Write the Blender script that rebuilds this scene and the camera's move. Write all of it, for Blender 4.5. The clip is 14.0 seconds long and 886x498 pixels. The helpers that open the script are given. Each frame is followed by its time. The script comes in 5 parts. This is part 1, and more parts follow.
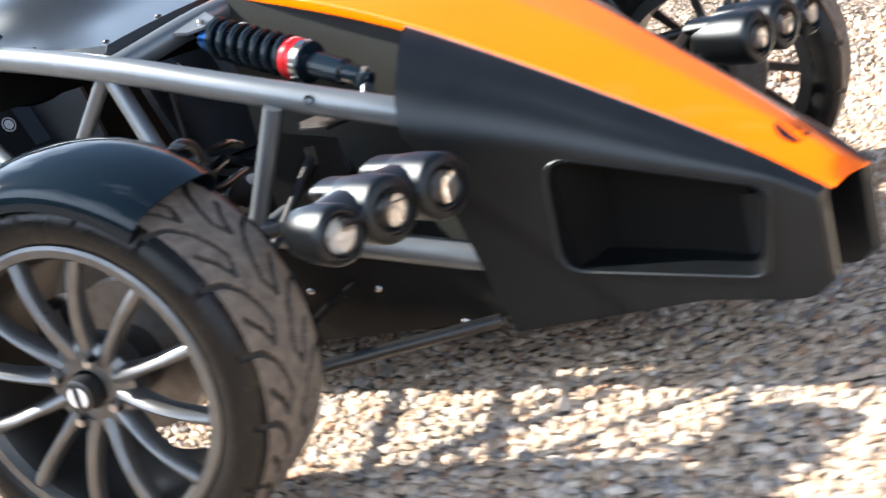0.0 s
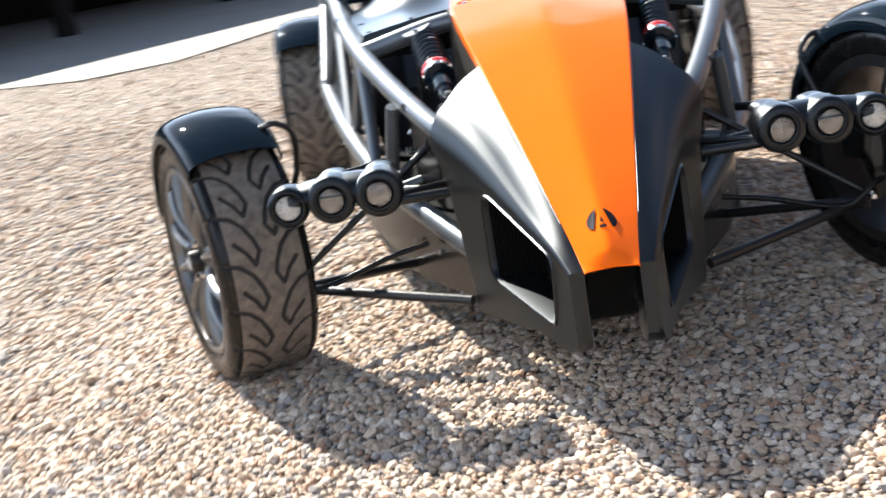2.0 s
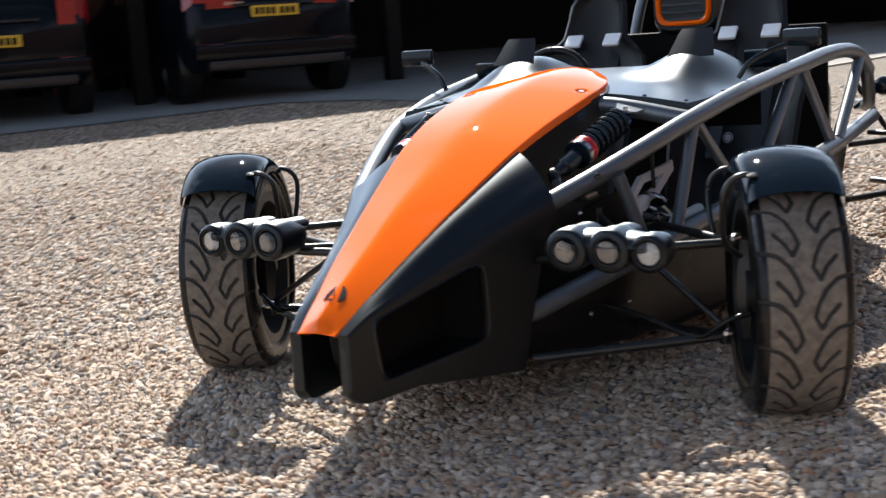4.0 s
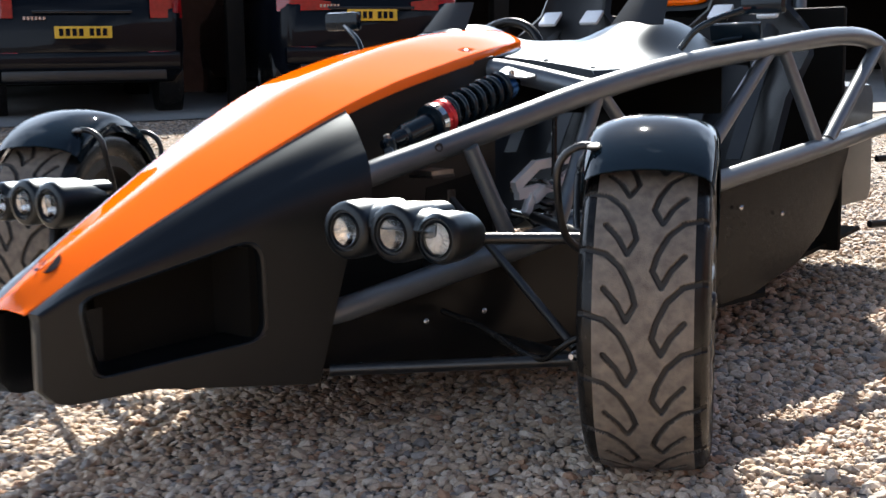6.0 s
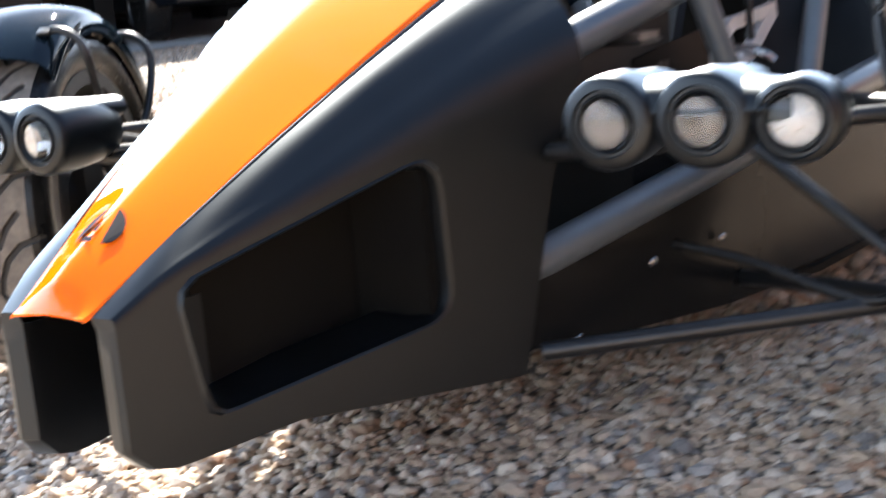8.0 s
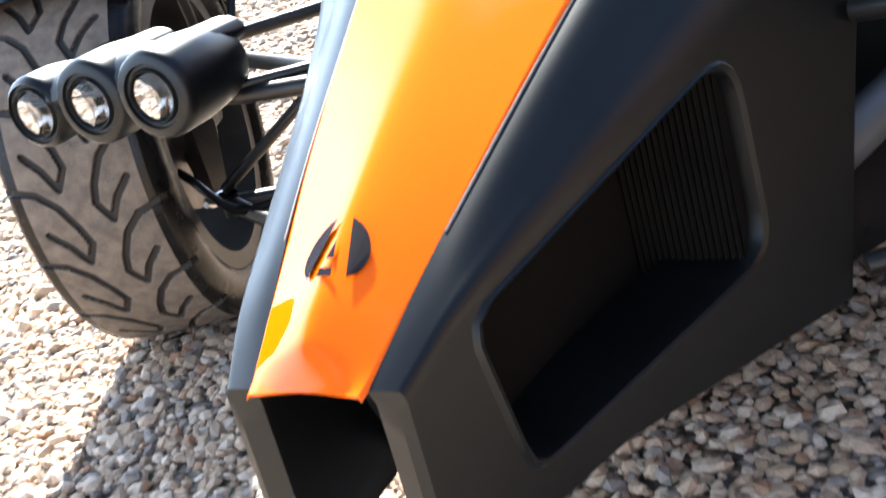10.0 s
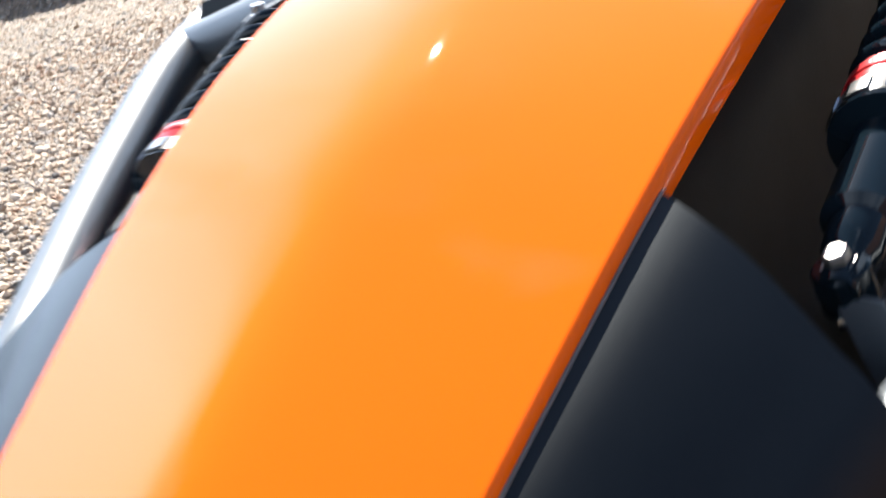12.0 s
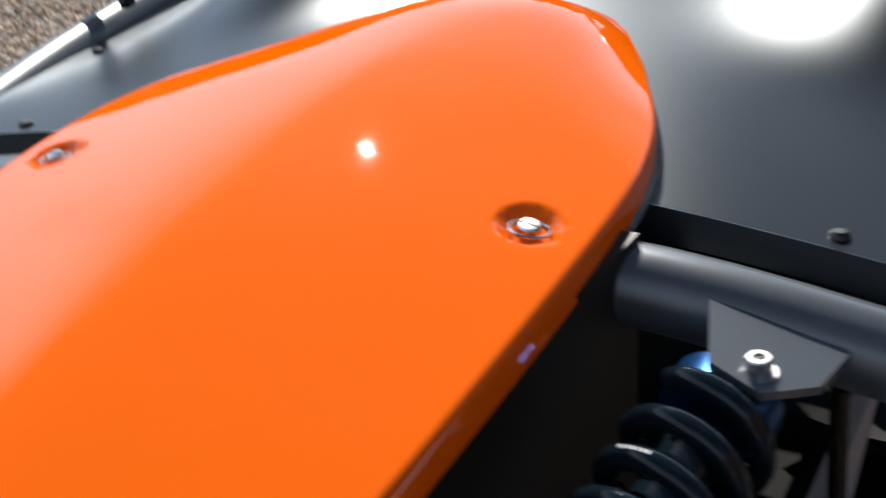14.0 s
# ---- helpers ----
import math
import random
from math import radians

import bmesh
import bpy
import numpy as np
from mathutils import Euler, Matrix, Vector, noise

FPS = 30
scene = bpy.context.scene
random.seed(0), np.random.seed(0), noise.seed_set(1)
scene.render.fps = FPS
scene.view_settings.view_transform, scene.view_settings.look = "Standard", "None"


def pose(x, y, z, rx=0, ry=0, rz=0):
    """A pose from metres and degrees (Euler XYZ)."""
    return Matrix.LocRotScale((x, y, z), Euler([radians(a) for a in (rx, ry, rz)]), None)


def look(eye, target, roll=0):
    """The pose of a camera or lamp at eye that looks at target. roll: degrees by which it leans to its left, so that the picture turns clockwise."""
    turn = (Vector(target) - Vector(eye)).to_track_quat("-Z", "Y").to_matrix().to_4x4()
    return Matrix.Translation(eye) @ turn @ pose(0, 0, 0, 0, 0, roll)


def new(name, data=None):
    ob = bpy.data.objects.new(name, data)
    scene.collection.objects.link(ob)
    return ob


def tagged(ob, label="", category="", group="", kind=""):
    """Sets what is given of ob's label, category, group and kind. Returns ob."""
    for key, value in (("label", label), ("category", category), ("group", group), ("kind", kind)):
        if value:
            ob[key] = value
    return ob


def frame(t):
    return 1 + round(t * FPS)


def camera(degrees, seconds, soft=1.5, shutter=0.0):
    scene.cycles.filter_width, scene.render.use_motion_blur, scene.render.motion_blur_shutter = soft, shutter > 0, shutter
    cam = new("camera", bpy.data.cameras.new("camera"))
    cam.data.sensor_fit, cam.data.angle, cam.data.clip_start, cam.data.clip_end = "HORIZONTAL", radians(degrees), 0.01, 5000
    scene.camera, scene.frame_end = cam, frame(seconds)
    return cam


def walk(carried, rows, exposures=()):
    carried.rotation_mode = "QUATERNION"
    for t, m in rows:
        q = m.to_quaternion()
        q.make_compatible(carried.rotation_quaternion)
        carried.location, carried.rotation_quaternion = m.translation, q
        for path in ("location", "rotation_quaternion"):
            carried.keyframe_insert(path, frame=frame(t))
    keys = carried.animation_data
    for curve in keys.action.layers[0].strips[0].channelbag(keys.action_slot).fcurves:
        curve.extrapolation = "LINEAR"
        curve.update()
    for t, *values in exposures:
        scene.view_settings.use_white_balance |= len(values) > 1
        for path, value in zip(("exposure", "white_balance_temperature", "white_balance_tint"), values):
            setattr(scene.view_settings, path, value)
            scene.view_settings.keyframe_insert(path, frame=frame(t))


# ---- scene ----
cam = camera(38.5, 14.0, 1.5, 0.7)
PATH = [
    (0, (-1.536, -0.936, 0.866), (-0.307, 0.534, 0.292), -13.93),
    (0.3, (-1.419, -1.200, 0.912), (-0.310, 0.357, 0.324), -12.76),
    (0.5, (-1.272, -1.392, 0.933), (-0.326, 0.273, 0.357), -13.10),
    (0.8, (-1.123, -1.574, 0.930), (-0.315, 0.172, 0.382), -11.85),
    (1, (-0.993, -1.701, 0.925), (-0.293, 0.095, 0.393), -10.71),
    (1.5, (-0.630, -1.971, 0.956), (-0.263, -0.076, 0.432), -9.87),
    (2, (-0.200, -2.108, 0.926), (-0.275, -0.170, 0.440), -9.50),
    (2.5, (0.208, -2.192, 0.886), (-0.143, -0.280, 0.418), -7.11),
    (3, (0.675, -2.188, 0.889), (0.059, -0.343, 0.423), -5.87),
    (3.2, (0.840, -2.160, 0.899), (0.136, -0.340, 0.461), -5.45),
    (3.5, (1.087, -2.144, 0.889), (0.278, -0.347, 0.548), -4.87),
    (4, (1.533, -2.117, 0.935), (0.552, -0.409, 0.591), -3.92),
    (4.2, (1.675, -2.067, 0.954), (0.635, -0.396, 0.598), -3.78),
    (4.7, (1.870, -1.925, 0.937), (0.740, -0.304, 0.589), -3.02),
    (5.25, (1.926, -1.616, 0.846), (0.739, -0.028, 0.528), -1.91),
    (5.8, (1.853, -1.295, 0.739), (0.655, 0.285, 0.449), -1.01),
    (6.3, (1.706, -1.121, 0.679), (0.538, 0.478, 0.393), -0.84),
    (6.5, (1.587, -1.061, 0.676), (0.454, 0.558, 0.370), -0.80),
    (7, (1.329, -0.953, 0.623), (0.268, 0.713, 0.310), -1.41),
    (7.5, (1.119, -0.878, 0.583), (0.095, 0.808, 0.254), -2.97),
    (8, (0.907, -0.802, 0.586), (-0.096, 0.880, 0.181), -5.33),
    (8.2, (0.858, -0.768, 0.605), (-0.165, 0.886, 0.135), -6.37),
    (8.7, (0.745, -0.724, 0.621), (-0.282, 0.902, 0.071), -8.91),
    (9.25, (0.627, -0.675, 0.651), (-0.403, 0.908, -0.007), -12.85),
    (9.8, (0.540, -0.612, 0.680), (-0.487, 0.943, -0.042), -15.87),
    (10.3, (0.507, -0.534, 0.695), (-0.513, 1.041, 0.004), -15.97),
    (10.5, (0.506, -0.479, 0.696), (-0.517, 1.117, 0.059), -15.35),
    (10.7, (0.498, -0.392, 0.704), (-0.509, 1.242, 0.138), -13.91),
    (11, (0.481, -0.268, 0.734), (-0.513, 1.382, 0.197), -13.95),
    (11.5, (0.391, -0.105, 0.764), (-0.516, 1.597, 0.234), -12.73),
    (12, (0.350, 0.082, 0.809), (-0.548, 1.760, 0.195), -11.38),
    (12.3, (0.355, 0.253, 0.808), (-0.607, 1.882, 0.162), -12.11),
    (12.5, (0.363, 0.331, 0.815), (-0.627, 1.937, 0.152), -13.48),
    (12.8, (0.358, 0.451, 0.815), (-0.630, 2.086, 0.222), -8.17),
    (13, (0.379, 0.481, 0.862), (-0.635, 2.082, 0.224), -9.05),
    (13.5, (0.391, 0.497, 0.934), (-0.596, 2.115, 0.296), -6.89),
    (13.8, (0.427, 0.499, 0.979), (-0.534, 2.095, 0.256), -5.62),
    (14, (0.441, 0.496, 0.991), (-0.478, 2.096, 0.218), -3.20),
]
walk(cam, [(t, look(eye, target, roll)) for t, eye, target, roll in PATH], [
    (0.0, 2.25), (0.5, 2.2), (1.5, 2.02), (2.5, 1.62), (3.5, 1.36), (4.2, 1.36), (6.3, 1.92), (7.0, 2.28), (7.5, 2.68), (8.2, 2.98), (10.3, 2.72), (11.0, 2.55), (12.0, 1.93), (13.0, 1.12), (14.0, 0.62),
])

# ---------------------------------------------------------------- light
SUN = Vector((-0.52, 0.86, 0.93)).normalized()
world = bpy.data.worlds.new("sky")
scene.world = world
world.use_nodes = True
wn, wl = world.node_tree.nodes, world.node_tree.links
wn.clear()
w_out, w_bg, w_sky = wn.new("ShaderNodeOutputWorld"), wn.new("ShaderNodeBackground"), wn.new("ShaderNodeTexSky")
w_sky.sky_type, w_sky.sun_disc = "NISHITA", False
w_sky.dust_density, w_sky.air_density = 0.3, 1.0
w_sky.sun_elevation, w_sky.sun_rotation = math.asin(SUN.z), math.atan2(SUN.x, SUN.y)
w_map, w_noise, w_ramp, w_mix = wn.new("ShaderNodeTexCoord"), wn.new("ShaderNodeTexNoise"), wn.new("ShaderNodeValToRGB"), wn.new("ShaderNodeMix")
w_noise.inputs["Scale"].default_value, w_noise.inputs["Detail"].default_value, w_noise.inputs["Roughness"].default_value = 2.6, 7.0, 0.58
w_ramp.color_ramp.elements[0].position, w_ramp.color_ramp.elements[1].position = 0.46, 0.74
w_mix.data_type = "RGBA"
w_near, w_glow, w_cloud = wn.new("ShaderNodeVectorMath"), wn.new("ShaderNodeMapRange"), wn.new("ShaderNodeVectorMath")
w_near.operation, w_cloud.operation = "DOT_PRODUCT", "SCALE"
w_near.inputs[1].default_value = SUN
w_glow.inputs["From Min"].default_value, w_glow.inputs["From Max"].default_value = 0.1, 0.95
w_glow.inputs["To Min"].default_value, w_glow.inputs["To Max"].default_value = 0.80, 2.05
w_cloud.inputs[0].default_value = (11.6, 13.8, 17.2)
wl.new(w_map.outputs["Generated"], w_near.inputs[0])
wl.new(w_near.outputs["Value"], w_glow.inputs["Value"])
wl.new(w_glow.outputs["Result"], w_cloud.inputs["Scale"])
wl.new(w_cloud.outputs["Vector"], w_mix.inputs[7])
wl.new(w_map.outputs["Generated"], w_noise.inputs["Vector"])
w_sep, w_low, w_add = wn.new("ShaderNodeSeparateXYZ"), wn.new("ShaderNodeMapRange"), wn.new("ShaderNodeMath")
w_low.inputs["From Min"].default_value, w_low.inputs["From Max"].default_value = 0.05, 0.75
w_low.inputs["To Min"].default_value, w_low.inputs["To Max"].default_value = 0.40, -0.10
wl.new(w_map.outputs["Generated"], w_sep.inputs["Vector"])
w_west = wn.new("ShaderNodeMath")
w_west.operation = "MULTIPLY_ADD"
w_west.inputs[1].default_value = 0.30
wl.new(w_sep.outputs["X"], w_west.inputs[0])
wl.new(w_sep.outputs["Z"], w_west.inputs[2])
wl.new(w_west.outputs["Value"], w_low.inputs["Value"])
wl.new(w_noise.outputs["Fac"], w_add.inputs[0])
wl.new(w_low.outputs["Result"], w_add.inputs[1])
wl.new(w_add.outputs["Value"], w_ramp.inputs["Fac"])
w_gap, w_cover = wn.new("ShaderNodeMapRange"), wn.new("ShaderNodeMath")
w_gap.inputs["From Min"].default_value, w_gap.inputs["From Max"].default_value = 0.85, 0.97
w_gap.inputs["To Min"].default_value, w_gap.inputs["To Max"].default_value = 1.0, 0.12
w_cover.operation = "MULTIPLY"
wl.new(w_near.outputs["Value"], w_gap.inputs["Value"])
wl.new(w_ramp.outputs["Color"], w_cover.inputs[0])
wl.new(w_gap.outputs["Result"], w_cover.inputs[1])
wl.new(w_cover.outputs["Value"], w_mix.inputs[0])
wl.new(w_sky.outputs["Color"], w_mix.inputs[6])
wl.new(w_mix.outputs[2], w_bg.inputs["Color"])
w_bg.inputs["Strength"].default_value = 0.042
wl.new(w_bg.outputs["Background"], w_out.inputs["Surface"])
sun = new("sun", bpy.data.lights.new("sun", "SUN"))
sun.data.energy, sun.data.angle, sun.data.color = 4.2, radians(0.53), (1.0, 0.95, 0.87)
sun.matrix_world = look(SUN * 30, (0, 0, 0))


# ---------------------------------------------------------------- materials
def mat(name, colour, rough=0.5, metal=0.0, second=None, scale=30.0, amount=0.5, bump=0.0, bump_scale=200.0, coat=0.0, rough_var=0.12, spec=0.5):
    """A surface with colour and gloss that vary at two scales, and a fine relief."""
    m = bpy.data.materials.new(name)
    m.use_nodes = True
    n, l = m.node_tree.nodes, m.node_tree.links
    b = n["Principled BSDF"]
    b.inputs["Metallic"].default_value, b.inputs["Coat Weight"].default_value = metal, coat
    b.inputs["Coat IOR"].default_value = 1.5
    b.inputs["Coat Roughness"].default_value, b.inputs["Specular IOR Level"].default_value = 0.03, spec
    co = n.new("ShaderNodeTexCoord")
    big, small = n.new("ShaderNodeTexNoise"), n.new("ShaderNodeTexNoise")
    big.inputs["Scale"].default_value, big.inputs["Detail"].default_value = scale, 5.0
    small.inputs["Scale"].default_value, small.inputs["Detail"].default_value = bump_scale, 3.0
    l.new(co.outputs["Object"], big.inputs["Vector"])
    l.new(co.outputs["Object"], small.inputs["Vector"])
    ramp = n.new("ShaderNodeValToRGB")
    ramp.color_ramp.elements[0].position, ramp.color_ramp.elements[1].position = 0.5 - amount / 2, 0.5 + amount / 2
    other = second or tuple(c * 0.86 for c in colour)
    ramp.color_ramp.elements[0].color, ramp.color_ramp.elements[1].color = (*colour, 1), (*other, 1)
    l.new(big.outputs["Fac"], ramp.inputs["Fac"])
    l.new(ramp.outputs["Color"], b.inputs["Base Color"])
    rr = n.new("ShaderNodeMapRange")
    rr.inputs["To Min"].default_value, rr.inputs["To Max"].default_value = max(0.02, rough - rough_var / 2), rough + rough_var / 2
    l.new(big.outputs["Fac"], rr.inputs["Value"])
    l.new(rr.outputs["Result"], b.inputs["Roughness"])
    if bump:
        bp = n.new("ShaderNodeBump")
        bp.inputs["Strength"].default_value, bp.inputs["Distance"].default_value = bump, 0.002
        l.new(small.outputs["Fac"], bp.inputs["Height"])
        l.new(bp.outputs["Normal"], b.inputs["Normal"])
    return m


ORANGE = mat("orange_paint", (0.92, 0.139, 0.001), 0.5, 0.0, (0.90, 0.133, 0.001), 5, 0.6, 0.0, coat=0.72, rough_var=0.05, spec=0.0)
ORANGE.node_tree.nodes["Principled BSDF"].inputs["Coat Roughness"].default_value = 0.014
COWL = mat("matt_black_plastic", (0.0040, 0.0046, 0.0052), 0.36, 0.0, (0.0062, 0.0069, 0.0076), 14, 0.5, 0.03, 900, rough_var=0.08, spec=0.0)


def satin(m, rough, ior):
    """A moulded satin skin: a tight sheen without a wide haze round it."""
    n, l = m.node_tree.nodes, m.node_tree.links
    b, out = n["Principled BSDF"], n["Material Output"]
    gloss, fres, mix = n.new("ShaderNodeBsdfGlossy"), n.new("ShaderNodeFresnel"), n.new("ShaderNodeMixShader")
    gloss.distribution = "BECKMANN"
    gloss.inputs["Color"].default_value, gloss.inputs["Roughness"].default_value = (0.89, 0.955, 1.0, 1), rough
    fres.inputs["IOR"].default_value = ior
    for link in list(b.inputs["Normal"].links):
        l.new(link.from_socket, gloss.inputs["Normal"])
    l.new(fres.outputs["Fac"], mix.inputs[0])
    l.new(b.outputs["BSDF"], mix.inputs[1])
    l.new(gloss.outputs["BSDF"], mix.inputs[2])
    l.new(mix.outputs["Shader"], out.inputs["Surface"])


satin(COWL, 0.44, 1.42)
SCUTTLE = mat("graphite_satin_panel", (0.020, 0.0225, 0.025), 0.32, 0.0, (0.016, 0.018, 0.0205), 7, 0.5, 0.0, 700, spec=0.0)
satin(SCUTTLE, 0.36, 1.27)
TUBE = mat("graphite_powder_coat", (0.130, 0.146, 0.160), 0.37, 0.5, (0.112, 0.126, 0.140), 18, 0.5, 0.0, 900, coat=0.22, rough_var=0.08)
BEAD = mat("worn_sunlit_edge", (0.16, 0.165, 0.17), 0.4, 0.0, (0.10, 0.10, 0.105), 60, 0.5, 0.1, 900)
GLOSS = mat("gloss_black_paint", (0.004, 0.0085, 0.013), 0.3, 0.0, (0.0055, 0.011, 0.016), 9, 0.6, 0.0, coat=0.62, rough_var=0.08, spec=0.0)
BLACK = mat("black_powder_coat", (0.007, 0.007, 0.0075), 0.34, 0.0, (0.012, 0.012, 0.012), 30, 0.5, 0.15, 500)
SATIN = mat("satin_black_panel", (0.008, 0.008, 0.008), 0.22, 0.0, (0.012, 0.011, 0.010), 10, 0.5, 0.0, 400, spec=0.12)
TUBGREY = mat("grey_inner_panel", (0.020, 0.021, 0.019), 0.5, 0.0, (0.013, 0.0135, 0.012), 9, 0.5, 0.05, 300, spec=0.3)
INSIDE = mat("dull_black_inner_panel", (0.006, 0.006, 0.006), 0.6, 0.0, (0.008, 0.008, 0.007), 12, 0.5, 0.1, 300, spec=0.04)
RUBBER = mat("black_rubber", (0.006, 0.006, 0.006), 0.24, 0.0, (0.012, 0.011, 0.010), 45, 0.4, 0.25, 260, rough_var=0.2, spec=0.22)
TREAD = mat("dusty_tread_rubber", (0.185, 0.155, 0.125), 0.85, 0.0, (0.10, 0.085, 0.072), 55, 0.4, 0.6, 420)
GROOVE = mat("groove_rubber", (0.02, 0.019, 0.018), 0.8, 0.0, (0.03, 0.028, 0.026), 60, 0.5, 0.3, 300)
RIM = mat("silver_grey_alloy", (0.165, 0.168, 0.17), 0.30, 0.75, (0.11, 0.11, 0.108), 26, 0.6, 0.1, 400)
STEEL = mat("bright_steel", (0.55, 0.55, 0.56), 0.22, 1.0, (0.42, 0.42, 0.43), 50, 0.5, 0.05, 300)
BARREL = mat("dark_rim_barrel", (0.035, 0.035, 0.035), 0.4, 0.5, (0.022, 0.021, 0.020), 26, 0.5, 0.1, 300)
ALUMINIUM = mat("pale_bare_aluminium", (0.82, 0.82, 0.82), 0.45, 0.0, (0.74, 0.74, 0.74), 30, 0.5, 0.1, 300)
DISC = mat("brake_disc_steel", (0.33, 0.31, 0.29), 0.38, 0.9, (0.22, 0.19, 0.17), 40, 0.5, 0.2, 300)
RED = mat("red_anodised", (0.55, 0.012, 0.018), 0.28, 0.35, (0.48, 0.01, 0.015), 30, 0.5)
BLUE = mat("blue_anodised", (0.03, 0.14, 0.42), 0.25, 0.8, (0.02, 0.1, 0.3), 30, 0.5)
BADGE = mat("black_badge", (0.008, 0.008, 0.014), 0.6, 0.0, None, 20, 0.5, spec=0.05)
WHITE = mat("white_print", (0.75, 0.75, 0.76), 0.5, 0.0, (0.68, 0.68, 0.69), 40, 0.5)
LAMPCHROME = mat("lamp_chrome", (0.30, 0.31, 0.33), 0.08, 1.0, (0.10, 0.105, 0.11), 70, 0.3, 0.15, 60)
PRISM = mat("prismatic_lamp_lens", (0.80, 0.75, 0.68), 0.3, 0.08, (0.55, 0.51, 0.45), 260, 0.5, 0.0, 420)
REFLECTOR = mat("chrome_reflector", (0.62, 0.62, 0.63), 0.10, 1.0, (0.50, 0.50, 0.52), 60, 0.5, 0.5, 130)
PLATE = mat("yellow_plate", (0.72, 0.43, 0.02), 0.4, 0.0, (0.66, 0.38, 0.02), 12, 0.5)
TAILRED = mat("red_lamp_plastic", (0.32, 0.006, 0.008), 0.12, 0.0, (0.22, 0.004, 0.006), 20, 0.5, coat=0.7)
NAVY = mat("dark_blue_car_paint", (0.003, 0.004, 0.007), 0.3, 0.0, (0.003, 0.004, 0.006), 4, 0.5, coat=0.22, spec=0.05)
DARKGLASS = mat("tinted_glass", (0.006, 0.007, 0.008), 0.06, 0.0, (0.008, 0.009, 0.01), 3, 0.5, coat=0.6)
SEAT = mat("black_seat_moulding", (0.008, 0.008, 0.009), 0.45, 0.0, (0.012, 0.012, 0.012), 12, 0.5, 0.1, 500, spec=0.25)
TIMBER = mat("black_stained_boards", (0.007, 0.0065, 0.006), 0.8, 0.0, (0.014, 0.012, 0.010), 9, 0.6, 0.5, 120, spec=0.15)
BRICK = mat("brown_brick", (0.20, 0.10, 0.07), 0.85, 0.0, (0.13, 0.07, 0.05), 8, 0.6, 0.6, 140)
DOORPAINT = mat("pale_grey_door_paint", (0.42, 0.44, 0.46), 0.55, 0.0, (0.36, 0.38, 0.40), 3, 0.5, 0.2, 90)
CONCRETE = mat("worn_concrete", (0.40, 0.36, 0.31), 0.9, 0.0, (0.30, 0.275, 0.24), 6, 0.6, 0.6, 160)
ROOFING = mat("dark_roof_sheet", (0.05, 0.047, 0.045), 0.8, 0.0, (0.07, 0.062, 0.056), 5, 0.5, 0.4, 60)


def glass_mat(name):
    """Thin clear glass: it lets the light through and mirrors the sky by its angle."""
    m = bpy.data.materials.new(name)
    m.use_nodes = True
    n, l = m.node_tree.nodes, m.node_tree.links
    clear, gloss, fres, mix = n.new("ShaderNodeBsdfTransparent"), n.new("ShaderNodeBsdfGlossy"), n.new("ShaderNodeFresnel"), n.new("ShaderNodeMixShader")
    n.remove(n["Principled BSDF"])
    clear.inputs["Color"].default_value = (0.95, 0.96, 0.97, 1)
    gloss.inputs["Roughness"].default_value, fres.inputs["IOR"].default_value = 0.02, 1.5
    l.new(fres.outputs["Fac"], mix.inputs[0])
    l.new(clear.outputs["BSDF"], mix.inputs[1])
    l.new(gloss.outputs["BSDF"], mix.inputs[2])
    l.new(mix.outputs["Shader"], n["Material Output"].inputs["Surface"])
    return m


GLASS = glass_mat("clear_lamp_glass")
SMOKE = mat("smoked_plastic_screen", (0.026, 0.029, 0.032), 0.5, 0.0, (0.032, 0.035, 0.038), 6, 0.5, spec=0.05)


